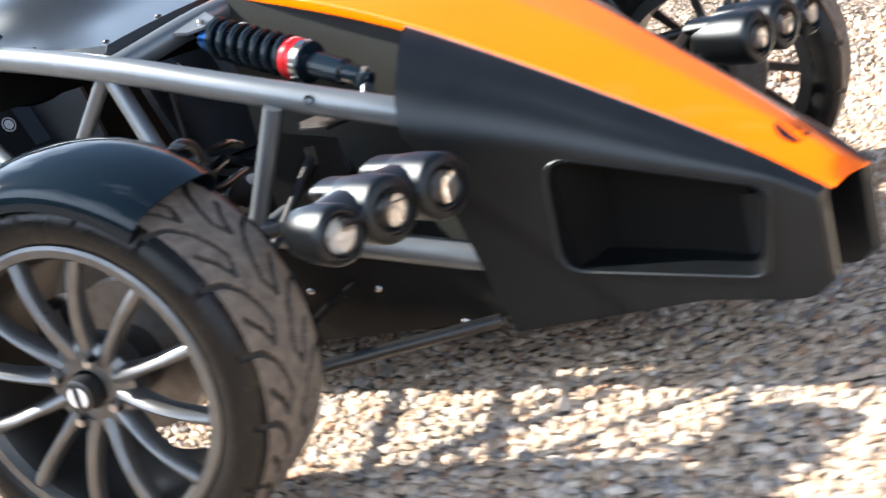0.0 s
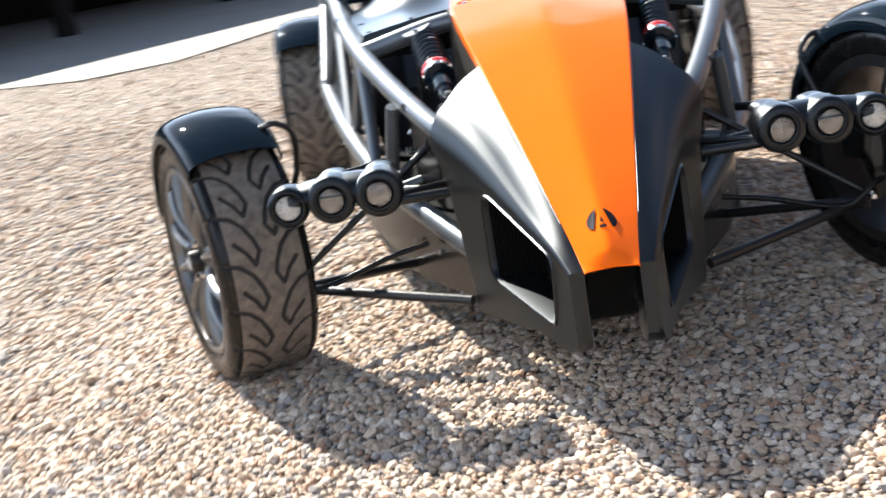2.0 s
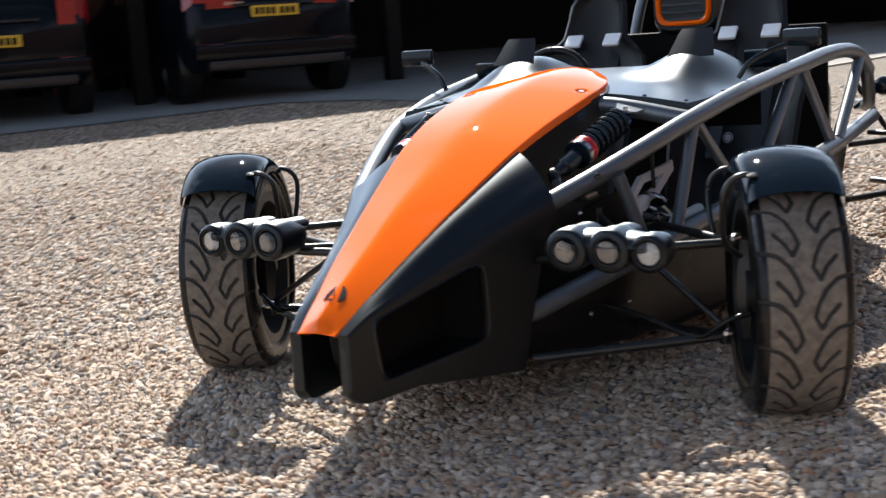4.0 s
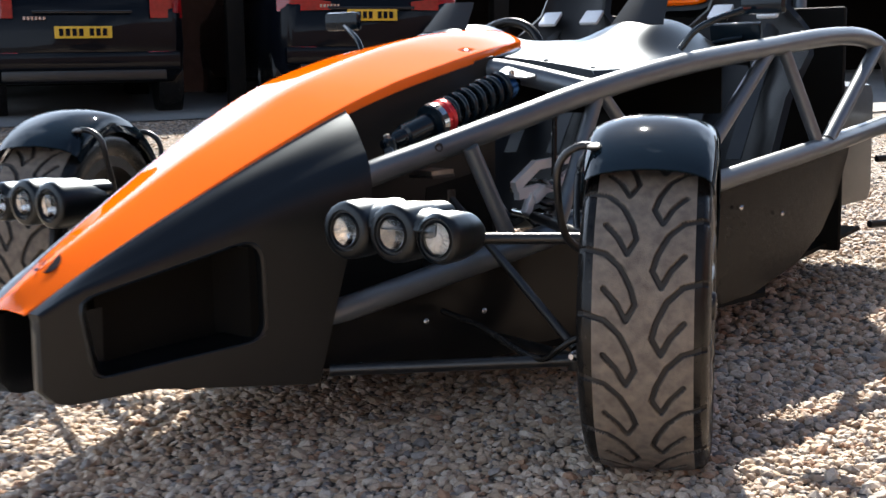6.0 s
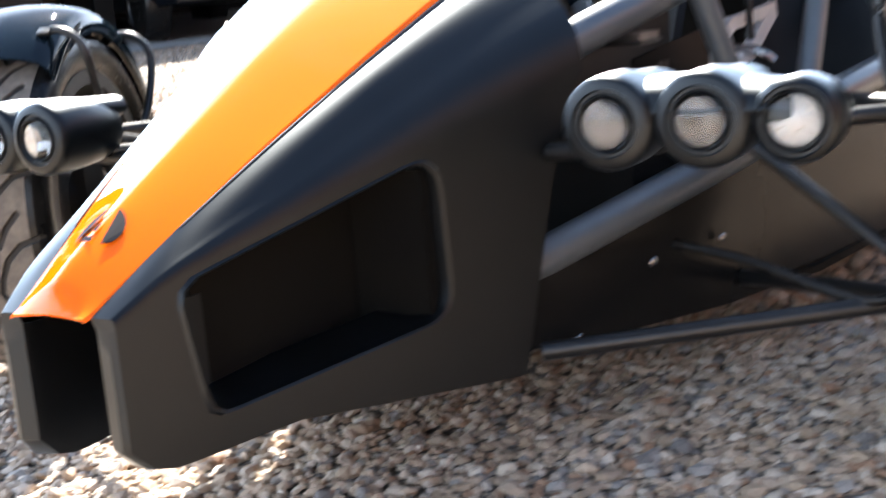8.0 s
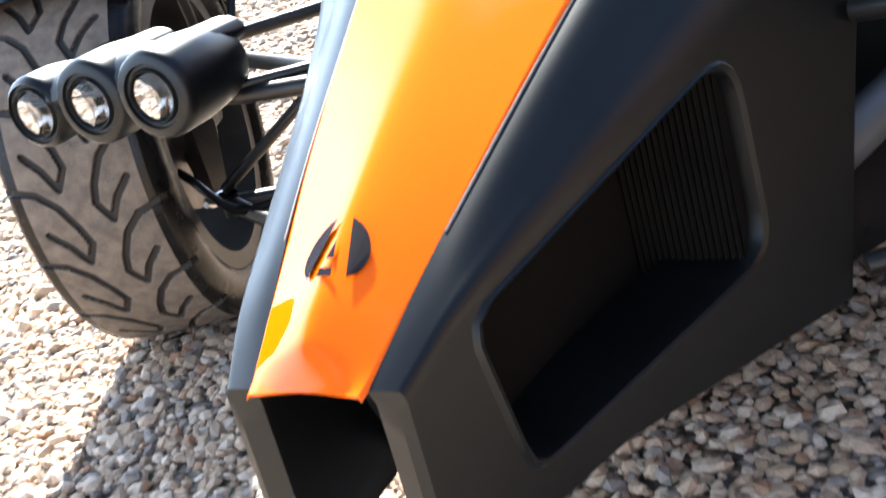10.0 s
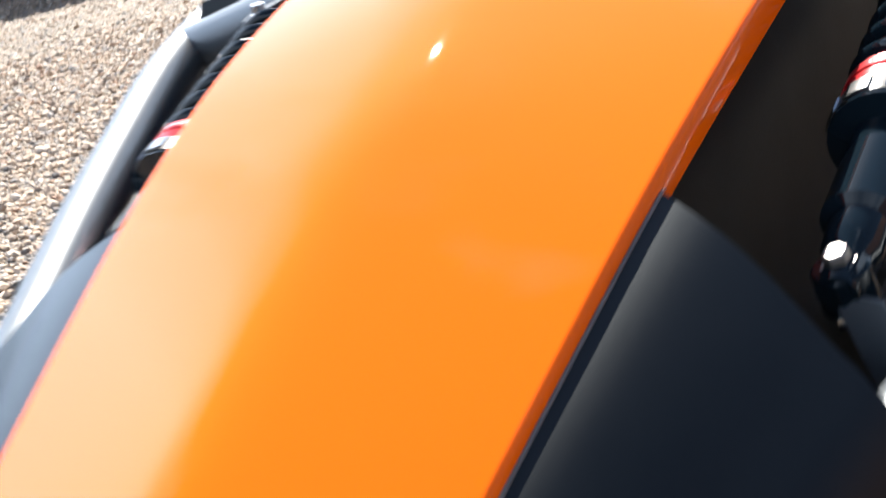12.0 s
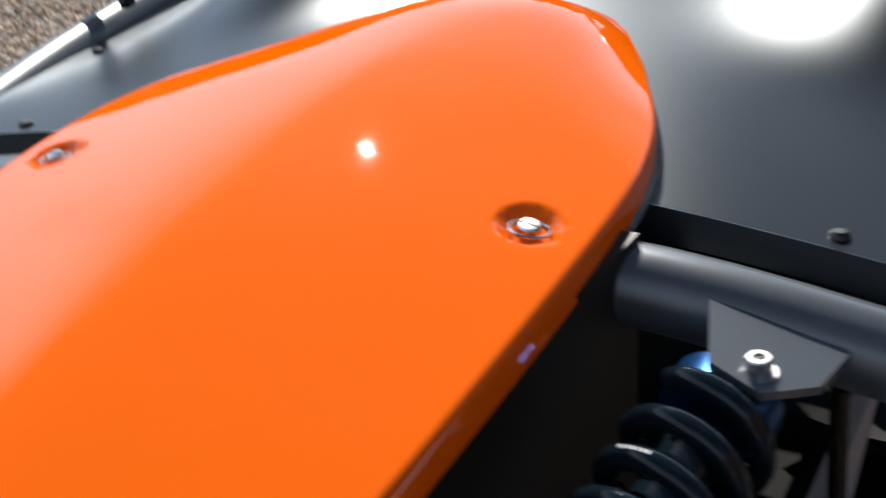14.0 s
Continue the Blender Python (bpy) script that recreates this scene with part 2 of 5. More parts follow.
def stone_mat(name, island):
    """Mixed river gravel: cream, tan, brown and grey stones."""
    m = bpy.data.materials.new(name)
    m.use_nodes = True
    n, l = m.node_tree.nodes, m.node_tree.links
    b = n["Principled BSDF"]
    b.inputs["Roughness"].default_value, b.inputs["Specular IOR Level"].default_value = 0.72, 0.35
    co = n.new("ShaderNodeTexCoord")
    pick = n.new("ShaderNodeValToRGB")
    pick.color_ramp.interpolation = "CONSTANT"
    tones = [(0.0, (0.495, 0.378, 0.282)), (0.2, (0.414, 0.304, 0.212)), (0.34, (0.558, 0.463, 0.371)), (0.5, (0.343, 0.260, 0.196)), (0.6, (0.459, 0.350, 0.257)),
             (0.72, (0.315, 0.282, 0.257)), (0.82, (0.594, 0.505, 0.420)), (0.9, (0.370, 0.224, 0.143)), (0.96, (0.207, 0.185, 0.171))]
    e = pick.color_ramp.elements
    while len(e) < len(tones):
        e.new(0.5)
    for el, (at_, c) in zip(e, tones):
        el.position, el.color = at_, (*c, 1)
    spots = n.new("ShaderNodeTexNoise")
    spots.inputs["Scale"].default_value, spots.inputs["Detail"].default_value = (240.0 if island else 3.0), 4.0
    l.new(co.outputs["Object"], spots.inputs["Vector"])
    mix = n.new("ShaderNodeMix")
    mix.data_type, mix.blend_type = "RGBA", "MULTIPLY"
    mix.inputs[0].default_value = 0.55
    tone = n.new("ShaderNodeValToRGB")
    tone.color_ramp.elements[0].color, tone.color_ramp.elements[1].color = ((0.66, 0.64, 0.62, 1), (1.15, 1.14, 1.12, 1)) if island else ((0.66, 0.64, 0.62, 1), (1.06, 1.05, 1.03, 1))
    tone.color_ramp.elements[0].position, tone.color_ramp.elements[1].position = 0.32, 0.7
    l.new(spots.outputs["Fac"], tone.inputs["Fac"])
    bp = n.new("ShaderNodeBump")
    if island:
        geo = n.new("ShaderNodeNewGeometry")
        l.new(geo.outputs["Random Per Island"], pick.inputs["Fac"])
        bp.inputs["Strength"].default_value, bp.inputs["Distance"].default_value = 0.35, 0.001
        l.new(spots.outputs["Fac"], bp.inputs["Height"])
    else:
        cell = n.new("ShaderNodeTexVoronoi")
        cell.inputs["Scale"].default_value = 62.0
        l.new(co.outputs["Object"], cell.inputs["Vector"])
        sep = n.new("ShaderNodeSeparateColor")
        l.new(cell.outputs["Color"], sep.inputs["Color"])
        l.new(sep.outputs["Red"], pick.inputs["Fac"])
        bp.inputs["Strength"].default_value, bp.inputs["Distance"].default_value = 1.0, 0.02
        bp.invert = True
        l.new(cell.outputs["Distance"], bp.inputs["Height"])
    if island:
        l.new(pick.outputs["Color"], mix.inputs[6])
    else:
        # bed colour darkens towards cell rims, for the shade between stones
        gap_shade, gap = n.new("ShaderNodeMix"), n.new("ShaderNodeMapRange")
        gap_shade.data_type = "RGBA"
        gap_shade.inputs[7].default_value = (0.075, 0.062, 0.05, 1)
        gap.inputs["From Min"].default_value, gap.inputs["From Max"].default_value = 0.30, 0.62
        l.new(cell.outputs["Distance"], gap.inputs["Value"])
        l.new(gap.outputs["Result"], gap_shade.inputs[0])
        l.new(pick.outputs["Color"], gap_shade.inputs[6])
        l.new(gap_shade.outputs[2], mix.inputs[6])
    l.new(tone.outputs["Color"], mix.inputs[7])
    l.new(mix.outputs[2], b.inputs["Base Color"])
    l.new(bp.outputs["Normal"], b.inputs["Normal"])
    return m


STONES = stone_mat("loose_gravel", True)
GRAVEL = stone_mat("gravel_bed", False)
TARMAC = mat("grey_tarmac", (0.20, 0.195, 0.19), 0.9, 0.0, (0.27, 0.255, 0.235), 1.6, 0.7, 0.8, 300, rough_var=0.05)


# ---------------------------------------------------------------- mesh helpers
def mesh_from(name, bm, material, smooth=True):
    me = bpy.data.meshes.new(name)
    bmesh.ops.recalc_face_normals(bm, faces=bm.faces)
    bm.to_mesh(me)
    bm.free()
    for m in material if isinstance(material, (list, tuple)) else [material]:
        me.materials.append(m)
    if smooth:
        me.shade_smooth()
        me.set_sharp_from_angle(angle=radians(38))
        # open rims stay crisp under their thickness
        used = np.zeros(len(me.loops), dtype=np.int32)
        me.loops.foreach_get("edge_index", used)
        rim = np.bincount(used, minlength=len(me.edges)) == 1
        if rim.any():
            mark = me.attributes.get("sharp_edge") or me.attributes.new("sharp_edge", "BOOLEAN", "EDGE")
            sharp = np.zeros(len(me.edges), dtype=bool)
            mark.data.foreach_get("value", sharp)
            mark.data.foreach_set("value", sharp | rim)
    return me


def part(name, bm, material, parent=None, label="", s=1, at=None):
    """Links a bmesh as one mesh object under a thing or a part; s = -1 mirrors it to the other side of the car."""
    if s < 0:
        bmesh.ops.scale(bm, vec=(-1, 1, 1), verts=bm.verts)
    ob = new(name, mesh_from(name, bm, material))
    ob.parent = parent
    if at is not None:
        ob.matrix_basis = at
    if label:
        ob["label"] = label
    return ob


def thing(name, label, category, group="", at=None):
    ob = new(name)
    ob.empty_display_size = 0.1
    if at is not None:
        ob.matrix_world = at
    return tagged(ob, label, category, group)


def rings(bm, loops, close=True, caps=False):
    """Skins a row of equal loops of points."""
    vs = [[bm.verts.new(p) for p in loop] for loop in loops]
    k = len(vs[0])
    for a, b in zip(vs, vs[1:]):
        for i in range(k if close else k - 1):
            j = (i + 1) % k
            bm.faces.new((a[i], a[j], b[j], b[i]))
    if caps and close:
        bm.faces.new(vs[0])
        bm.faces.new(vs[-1][::-1])
    return vs


def smooth_path(pts, steps=6):
    """A Catmull-Rom line through the points."""
    p = [Vector(q) for q in pts]
    p = [p[0] * 2 - p[1], *p, p[-1] * 2 - p[-2]]
    out = []
    for i in range(1, len(p) - 2):
        for k in range(steps):
            t = k / steps
            out.append(0.5 * (2 * p[i] + (p[i + 1] - p[i - 1]) * t + (2 * p[i - 1] - 5 * p[i] + 4 * p[i + 1] - p[i + 2]) * t * t
                              + (3 * p[i] - p[i - 1] - 3 * p[i + 1] + p[i + 2]) * t ** 3))
    return out + [p[-2]]


def tube(bm, pts, r, sides=16, curve=False, r2=None):
    pts = smooth_path(pts) if curve else [Vector(p) for p in pts]
    loops, up = [], Vector((0.13, 0.21, 0.97))
    for i, p in enumerate(pts):
        d = (pts[min(i + 1, len(pts) - 1)] - pts[max(i - 1, 0)]).normalized()
        u = d.cross(up).normalized()
        v = u.cross(d)
        rad = r if r2 is None else r + (r2 - r) * i / (len(pts) - 1)
        loops.append([p + rad * (math.cos(a) * u + math.sin(a) * v) for a in (2 * math.pi * k / sides for k in range(sides))])
    rings(bm, loops, True, True)
    return bm


def lathe(bm, profile, a, b, sides=32, caps=True):
    """Turns (along, radius) pairs round the line from a to b; along is in metres from a."""
    a, b = Vector(a), Vector(b)
    d = (b - a).normalized()
    u = d.cross(Vector((0.3, 0.2, 0.93))).normalized()
    v = u.cross(d)
    rings(bm, [[a + d * s + r * (math.cos(w) * u + math.sin(w) * v) for w in (2 * math.pi * k / sides for k in range(sides))] for s, r in profile], True, caps)
    return bm


def block(bm, size, m=None, bevel=0.004):
    """A box with rounded edges."""
    made = bmesh.ops.create_cube(bm, size=1.0)["verts"]
    bmesh.ops.scale(bm, vec=size, verts=made)
    if bevel:
        made = [g for g in bmesh.ops.bevel(bm, geom=list({e for v in made for e in v.link_edges}), offset=bevel, segments=2, profile=0.6, affect="EDGES")["verts"]] + [v for v in made if v.is_valid]
    if m is not None:
        bmesh.ops.transform(bm, matrix=m, verts=list({v for v in made if v.is_valid}))
    return bm


def plate(bm, outline, thick, axis=(0, 0, 1)):
    """A flat sheet with thickness from a closed outline."""
    off = Vector(axis) * thick
    rings(bm, [[Vector(p) for p in outline], [Vector(p) + off for p in outline]], True, True)
    return bm


def lerp_table(x, table):
    return float(np.interp(x, [a for a, _ in table], [b for _, b in table]))


# ---------------------------------------------------------------- ground
def rise(x, y):
    """The yard climbs gently towards the open barn."""
    d = -0.64 * x + 0.77 * y - 3.2
    return 0.04 * min(math.log1p(math.exp(min(d, 30) * 2)) / 2, 13.0)


def build_ground():
    bm = bmesh.new()
    c = [math.sinh(k / 36 * 6.2) / math.sinh(6.2) * 420 for k in range(-36, 37)]
    rings(bm, [[(x - 1.5, y + 3.0, rise(x - 1.5, y + 3.0)) for x in c] for y in c], close=False)
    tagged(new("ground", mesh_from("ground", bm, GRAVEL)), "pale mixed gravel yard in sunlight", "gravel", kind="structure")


EDGE = [(-9.6, -14), (-9.5, -6), (-9.5, 0), (-9.55, 1.4), (-9.7, 2.6), (-9.8, 3.4), (-9.1, 4.1), (-8.2, 4.5), (-7.2, 4.85), (-6.9, 5.6), (-7.1, 6.6), (-7.45, 8), (-8.0, 10), (-8.6, 13), (-9, 20), (-9, 40)]


def build_pebbles(seed, x0, x1, y0, y1, step, low, high, hole=None, coarse=False):
    """Loose stones as flattened, turned lumps on the gravel bed."""
    rng = np.random.default_rng(seed)
    gx, gy = np.meshgrid(np.arange(x0, x1, step), np.arange(y0, y1, step))
    x, y = gx.ravel() + rng.uniform(-0.55, 0.55, gx.size) * step, gy.ravel() + rng.uniform(-0.55, 0.55, gx.size) * step
    keep = rng.random(x.size) < 0.96
    out = np.minimum(np.minimum(x - x0, x1 - x), np.minimum(y - y0, y1 - y)) + 0.12 * np.sin(5.1 * x + 1.7 * y) + 0.09 * np.sin(9.7 * y - 4.3 * x)
    keep &= rng.random(x.size) < np.clip(out / (0.9 if hole else 0.45), 0.0, 1.0) ** 0.7
    if hole:
        keep &= ~((x > hole[0]) & (x < hole[1]) & (y > hole[2]) & (y < hole[3]))
    # none on the drive
    keep &= 0.829 * x - 0.559 * y > np.interp(0.559 * x + 0.829 * y, [t for _, t in EDGE], [n for n, _ in EDGE]) + 0.04
    x, y = x[keep], y[keep]
    n = x.size
    g = (1 + 5 ** 0.5) / 2
    v = np.array([(-1, g, 0), (1, g, 0), (-1, -g, 0), (1, -g, 0), (0, -1, g), (0, 1, g), (0, -1, -g), (0, 1, -g), (g, 0, -1), (g, 0, 1), (-g, 0, -1), (-g, 0, 1)]) / 1.902
    f = np.array([(0, 11, 5), (0, 5, 1), (0, 1, 7), (0, 7, 10), (0, 10, 11), (1, 5, 9), (5, 11, 4), (11, 10, 2), (10, 7, 6), (7, 1, 8),
                  (3, 9, 4), (3, 4, 2), (3, 2, 6), (3, 6, 8), (3, 8, 9), (4, 9, 5), (2, 4, 11), (6, 2, 10), (8, 6, 7), (9, 8, 1)])
    if coarse:
        v = np.array([(1, 0, 0.2), (-1, 0.1, 0), (0.1, 1, 0), (0, -1, 0.1), (0.1, 0, 1), (0, 0, -1)])
        f = np.array([(0, 2, 4), (2, 1, 4), (1, 3, 4), (3, 0, 4), (2, 0, 5), (1, 2, 5), (3, 1, 5), (0, 3, 5)])
    k = len(v)
    size = rng.uniform(low, high, n) * rng.choice([0.62, 0.85, 1.0, 1.0, 1.4], n)
    sc = np.stack([size, size * rng.uniform(0.6, 0.9, n), size * rng.uniform(0.4, 0.65, n)], 1)
    if coarse:
        sc[:, 2] *= 0.6
    p = v[None] * sc[:, None] * rng.uniform(0.86, 1.14, (n, k, 1))
    tilt, spin = rng.normal(0, 0.35, n), rng.uniform(0, 6.283, n)
    ct, st, cs, ss = np.cos(tilt)[:, None], np.sin(tilt)[:, None], np.cos(spin)[:, None], np.sin(spin)[:, None]
    px, pz = p[..., 0] * ct + p[..., 2] * st, -p[..., 0] * st + p[..., 2] * ct
    qx, qy = px * cs - p[..., 1] * ss, px * ss + p[..., 1] * cs
    d = np.minimum(2 * (-0.64 * x + 0.77 * y - 3.2), 30)
    base = 0.04 * np.log1p(np.exp(d)) / 2 + sc[:, 2] * rng.uniform(0.0, 0.55, n)
    co = np.stack([qx + x[:, None], qy + y[:, None], pz + base[:, None]], -1).reshape(-1, 3)
    tri = (f[None] + k * np.arange(n)[:, None, None]).reshape(-1)
    me = bpy.data.meshes.new("loose_gravel")
    me.vertices.add(len(co))
    me.vertices.foreach_set("co", co.ravel().astype(np.float32))
    me.loops.add(len(tri))
    me.loops.foreach_set("vertex_index", tri.astype(np.int32))
    me.polygons.add(len(tri) // 3)
    me.polygons.foreach_set("loop_start", np.arange(0, len(tri), 3, dtype=np.int32))
    me.polygons.foreach_set("loop_total", np.full(len(tri) // 3, 3, dtype=np.int32))
    me.update(calc_edges=True)
    me.materials.append(STONES)
    me.shade_flat()
    tagged(new("loose_gravel", me), "loose rounded cream, tan and grey pebbles", "gravel", kind="stuff")


# the barn's front runs along ROW; FRONT points from it to the yard
FRONT, ROW = Vector((0.829, -0.559, 0)), Vector((0.559, 0.829, 0))


def yard(n, t, z=0.0):
    """A place n metres along FRONT and t metres along ROW, z above the ground there."""
    p = FRONT * n + ROW * t
    return Vector((p.x, p.y, rise(p.x, p.y) + z))


def build_drive():
    bm = bmesh.new()
    edge = EDGE
    rings(bm, [[yard(n0 + (-26 - n0) * k / 16, t, 0.012) for k in range(17)] for n0, t in edge], close=False)
    tagged(new("road", mesh_from("road", bm, TARMAC)), "worn grey tarmac drive before the barn", "road", kind="structure")
    bm = bmesh.new()
    for (a, ta), (b, tb) in zip(edge[8:-2], edge[9:-1]):
        p, q = yard(a, ta, 0.0), yard(b, tb, 0.0)
        d = (q - p).normalized()
        side = Vector((-d.y, d.x, 0)) * 0.05
        rings(bm, [[c - side - Vector((0, 0, 0.1)), c - side + Vector((0, 0, 0.016)), c + side + Vector((0, 0, 0.016)), c + side - Vector((0, 0, 0.1))] for c in (p, q)], True, True)
    tagged(new("kerb", mesh_from("kerb", bm, CONCRETE)), "low worn concrete edging of the drive", "kerb", kind="structure")


build_ground()
build_drive()
build_pebbles(3, -1.5, 1.9, -1.15, 1.75, 0.0138, 0.0072, 0.0132)
build_pebbles(4, -4.6, 2.6, -1.4, 5.8, 0.0275, 0.011, 0.018, (-1.05, 1.45, -0.70, 1.3))
build_pebbles(5, -10.5, 3.4, -2.4, 9.5, 0.041, 0.013, 0.021, (-4.0, 2.0, -0.8, 5.2), True)


# ---------------------------------------------------------------- the sports car
# x across (its own left is +), y from the nose tip to the rear, z up
EDGE_Z = [(-0.01, 0.317), (0, 0.319), (0.1, 0.369), (0.2, 0.419), (0.42, 0.518), (0.54, 0.569), (0.66, 0.617), (0.79, 0.657), (0.91, 0.686), (1.06, 0.718), (1.2, 0.739), (1.45, 0.756)]
CROWN_Z = [(-0.006, 0.322), (0.004, 0.345), (0.03, 0.3635), (0.073, 0.3875), (0.16, 0.431), (0.28, 0.491), (0.4, 0.549), (0.55, 0.612), (0.7, 0.674), (0.86, 0.720), (1, 0.754), (1.15, 0.780), (1.28, 0.791), (1.36, 0.795), (1.41, 0.792), (1.435, 0.780), (1.45, 0.762), (1.5, 0.740)]


def smooth_table(y, table):
    """The table's value, eased over a few centimetres so that no kink shows."""
    return sum(lerp_table(y + k * 0.018, table) for k in range(-3, 4)) / 7


NOSE_HALF = [(-0.05, 0.037), (0.0, 0.0465), (0.06, 0.058), (0.15, 0.0755), (0.3, 0.1010), (0.45, 0.1275), (0.6, 0.1530), (0.75, 0.1765), (0.85, 0.1890), (0.93, 0.1965), (1.03, 0.2030), (1.1, 0.2045), (1.14, 0.2025), (1.18, 0.196), (1.235, 0.176), (1.32, 0.134), (1.38, 0.100), (1.41, 0.078), (1.43, 0.055), (1.442, 0.030), (1.447, 0.0)]


def nose_half(y):
    """Half the orange panel's width, at its lower rim."""
    return inset(y) + (smooth_table(y, NOSE_HALF) if y < 1.3 else lerp_table(y, NOSE_HALF))


def side_x(y):
    return 0.075 + 0.335 * y


def panel_heights(y):
    """Crown, upper edge and lower edge of the orange panel at y."""
    if y < 0.06:
        top, mark = lerp_table(y, CROWN_Z), lerp_table(y, EDGE_Z)
    else:
        top, mark = smooth_table(y, CROWN_Z), smooth_table(y, EDGE_Z)
    low = mark - 0.002
    return top, min(low + lerp_table(y, [(0.0, 0.005), (0.06, 0.007), (0.2, 0.011), (0.4, 0.0145), (0.66, 0.018), (0.8, 0.021), (1.1, 0.021), (1.35, 0.018)]), top - 0.002), low


def top_z(x, y):
    """The height of the orange panel: a soft tent along its middle."""
    top, edge, low = panel_heights(y)
    a, e = min(1.0, abs(x) / max(0.004, nose_half(y) - inset(y))), 0.12
    w = max(0.0, min(1.0, (y - 1.12) / 0.22))
    return edge + (top - edge) * (1 - (1 - w) * (math.sqrt(a * a + e * e) - e) / (math.sqrt(1 + e * e) - e) - w * a ** 2.6)


def inset(y):
    """How far the flange leans in towards its upper edge."""
    return lerp_table(y, [(0.0, 0.002), (0.2, 0.003), (1.0, 0.004), (1.35, 0.004), (1.43, 0.002), (1.447, 0.0)])


FASTENERS = [(0.170, 1.061), (-0.170, 1.061)]


def nose_panel(car):
    """The long orange cover: a soft ridge, crisp edges, a turned-down flange and two dished fasteners."""
    bm = bmesh.new()
    half = sorted({0.0, 0.05, 0.11, 0.18, 0.26, 0.36, 0.46, 0.56, 0.64} | {round(0.68 + 0.0125 * k, 4) for k in range(19)} | {0.93, 0.955, 0.975, 0.99, 1.0})
    us = [-u for u in reversed(half)][:-1] + half
    ys = [-0.008, -0.004, 0.004, 0.015, 0.03] + [0.05 + k * 0.03 for k in range(33)] + [1.037 + 0.003 * k for k in range(17)] + [1.09 + 0.357 * math.sin(k / 22 * math.pi / 2) for k in range(1, 23)]
    loops = []
    for y in ys:
        h, (top, edge, low) = nose_half(y), panel_heights(y)
        row = []
        for u in us:
            x = (h - inset(y)) * u
            z = top_z(x, y)
            for fx, fy in FASTENERS:
                d = math.hypot(x - fx, y - fy)
                z -= 0.0065 * max(0.0, min(1.0, (0.0185 - d) / 0.006)) ** 0.8
            row.append((x, y, z))
        k = min(1.0, h / 0.02)
        for drop, out in ((0.0012, 0.0016 * k - inset(y)), (0.004, 0.003 * k - inset(y)), (1.0, 0.0)):
            z = max(low, edge - drop) if drop < 0.5 else low
            row.append((max(0.0, h + out), y + (0.002 if y > 1.3 else 0), z))
            row.insert(0, (-max(0.0, h + out), y + (0.002 if y > 1.3 else 0), z))
        loops.append(row)
    rings(bm, loops, close=False)
    ob = part("nose_panel", bm, ORANGE, car, "glossy orange nose panel")
    md = ob.modifiers.new("thick", "SOLIDIFY")
    md.thickness, md.offset = 0.003, -1
    return ob


def badge(panel):
    """A small round emblem, drawn as plain shapes: a dark disc cut by two slanted bars."""
    bm = bmesh.new()
    cy, r = 0.075, 0.0268

    def shape(pts):
        vs = []
        for x, y in pts:
            yy = cy + y * 0.9
            vs.append(bm.verts.new((x, yy, top_z(x, yy) + 0.0030)))
        bm.faces.new(vs)
    for q in (1, -1):
        shape([(q * r * math.cos(a), r * math.sin(a)) for a in (radians(76 - 128 * k / 16) for k in range(17))])
    shape([(-0.0065, -0.0245), (0.0065, -0.0245), (0.0052, -0.0175), (-0.0052, -0.0175)])
    shape([(-0.0034, -0.0095), (0.0034, -0.0095), (0.0, 0.006)])
    part("emblem", bm, BADGE, panel, "round black emblem")


def quarter_turn(panel, x, y):
    """A slotted steel fastener with a wire bail at the bottom of its dish."""
    n = Vector((x * 0.9, -0.22, 1)).normalized()
    c = Vector((x, y, top_z(x, y) - 0.0066))
    u = n.cross(Vector((0, 1, 0))).normalized()
    v = n.cross(u)
    bm = bmesh.new()
    lathe(bm, [(0, 0.0062), (0.006, 0.0062), (0.0072, 0.0052), (0.0074, 0.001)], c, c + n, 20)
    head = part("fastener", bm, STEEL, panel, "slotted steel quarter-turn fastener")
    bm = bmesh.new()
    rings(bm, [[c + n * 0.0076 + u * (p * 0.0055) + v * (q * 0.0007) for p, q in ((-1, -1), (1, -1), (1, 1), (-1, 1))], [c + n * 0.0074 + u * (p * 0.0055) + v * (q * 0.0007) for p, q in ((-1, -1), (1, -1), (1, 1), (-1, 1))]], True, True)
    part("slot", bm, BLACK, head)
    bm = bmesh.new()
    tube(bm, [c + n * (0.0035 + 0.003 * math.sin(a)) + 0.0112 * (math.cos(a) * u + math.sin(a) * v) for a in (2 * math.pi * k / 28 for k in range(29))], 0.0010, 6)
    part("wire_bail", bm, STEEL, head)


def ridge(y):
    return lerp_table(y, [(-0.01, 0.308), (0.0, 0.315), (0.06, 0.348), (0.12, 0.366), (0.2, 0.390), (0.3, 0.422), (0.386, 0.453), (0.45, 0.476), (0.52, 0.501), (0.585, 0.524), (0.68, 0.558)])


def bottom(y):
    return lerp_table(y, [(-0.01, 0.200), (0.0, 0.190), (0.010, 0.174), (0.025, 0.165), (0.045, 0.161), (0.178, 0.166), (0.29, 0.150), (0.48, 0.125), (0.6, 0.118)])


def round_off(y):
    """How far below its edge the shoulder begins to round over."""
    return lerp_table(y, [(0.0, 0.010), (0.06, 0.010), (0.2, 0.016), (0.386, 0.030), (0.585, 0.050)])


def flank_x(y, z):
    """The flank's outer face; it swells where the rail enters."""
    return side_x(y) + max(0.0, min(1.0, (y - 0.30) / 0.27)) ** 2 * (0.012 + 0.012 * math.exp(-((z - 0.50) / 0.08) ** 2))


def rear_y(z):
    """The cowl's trailing edge."""
    return lerp_table(z, [(0.11, 0.478), (0.13, 0.484), (0.33, 0.535), (0.435, 0.562), (0.522, 0.585), (0.56, 0.62)])


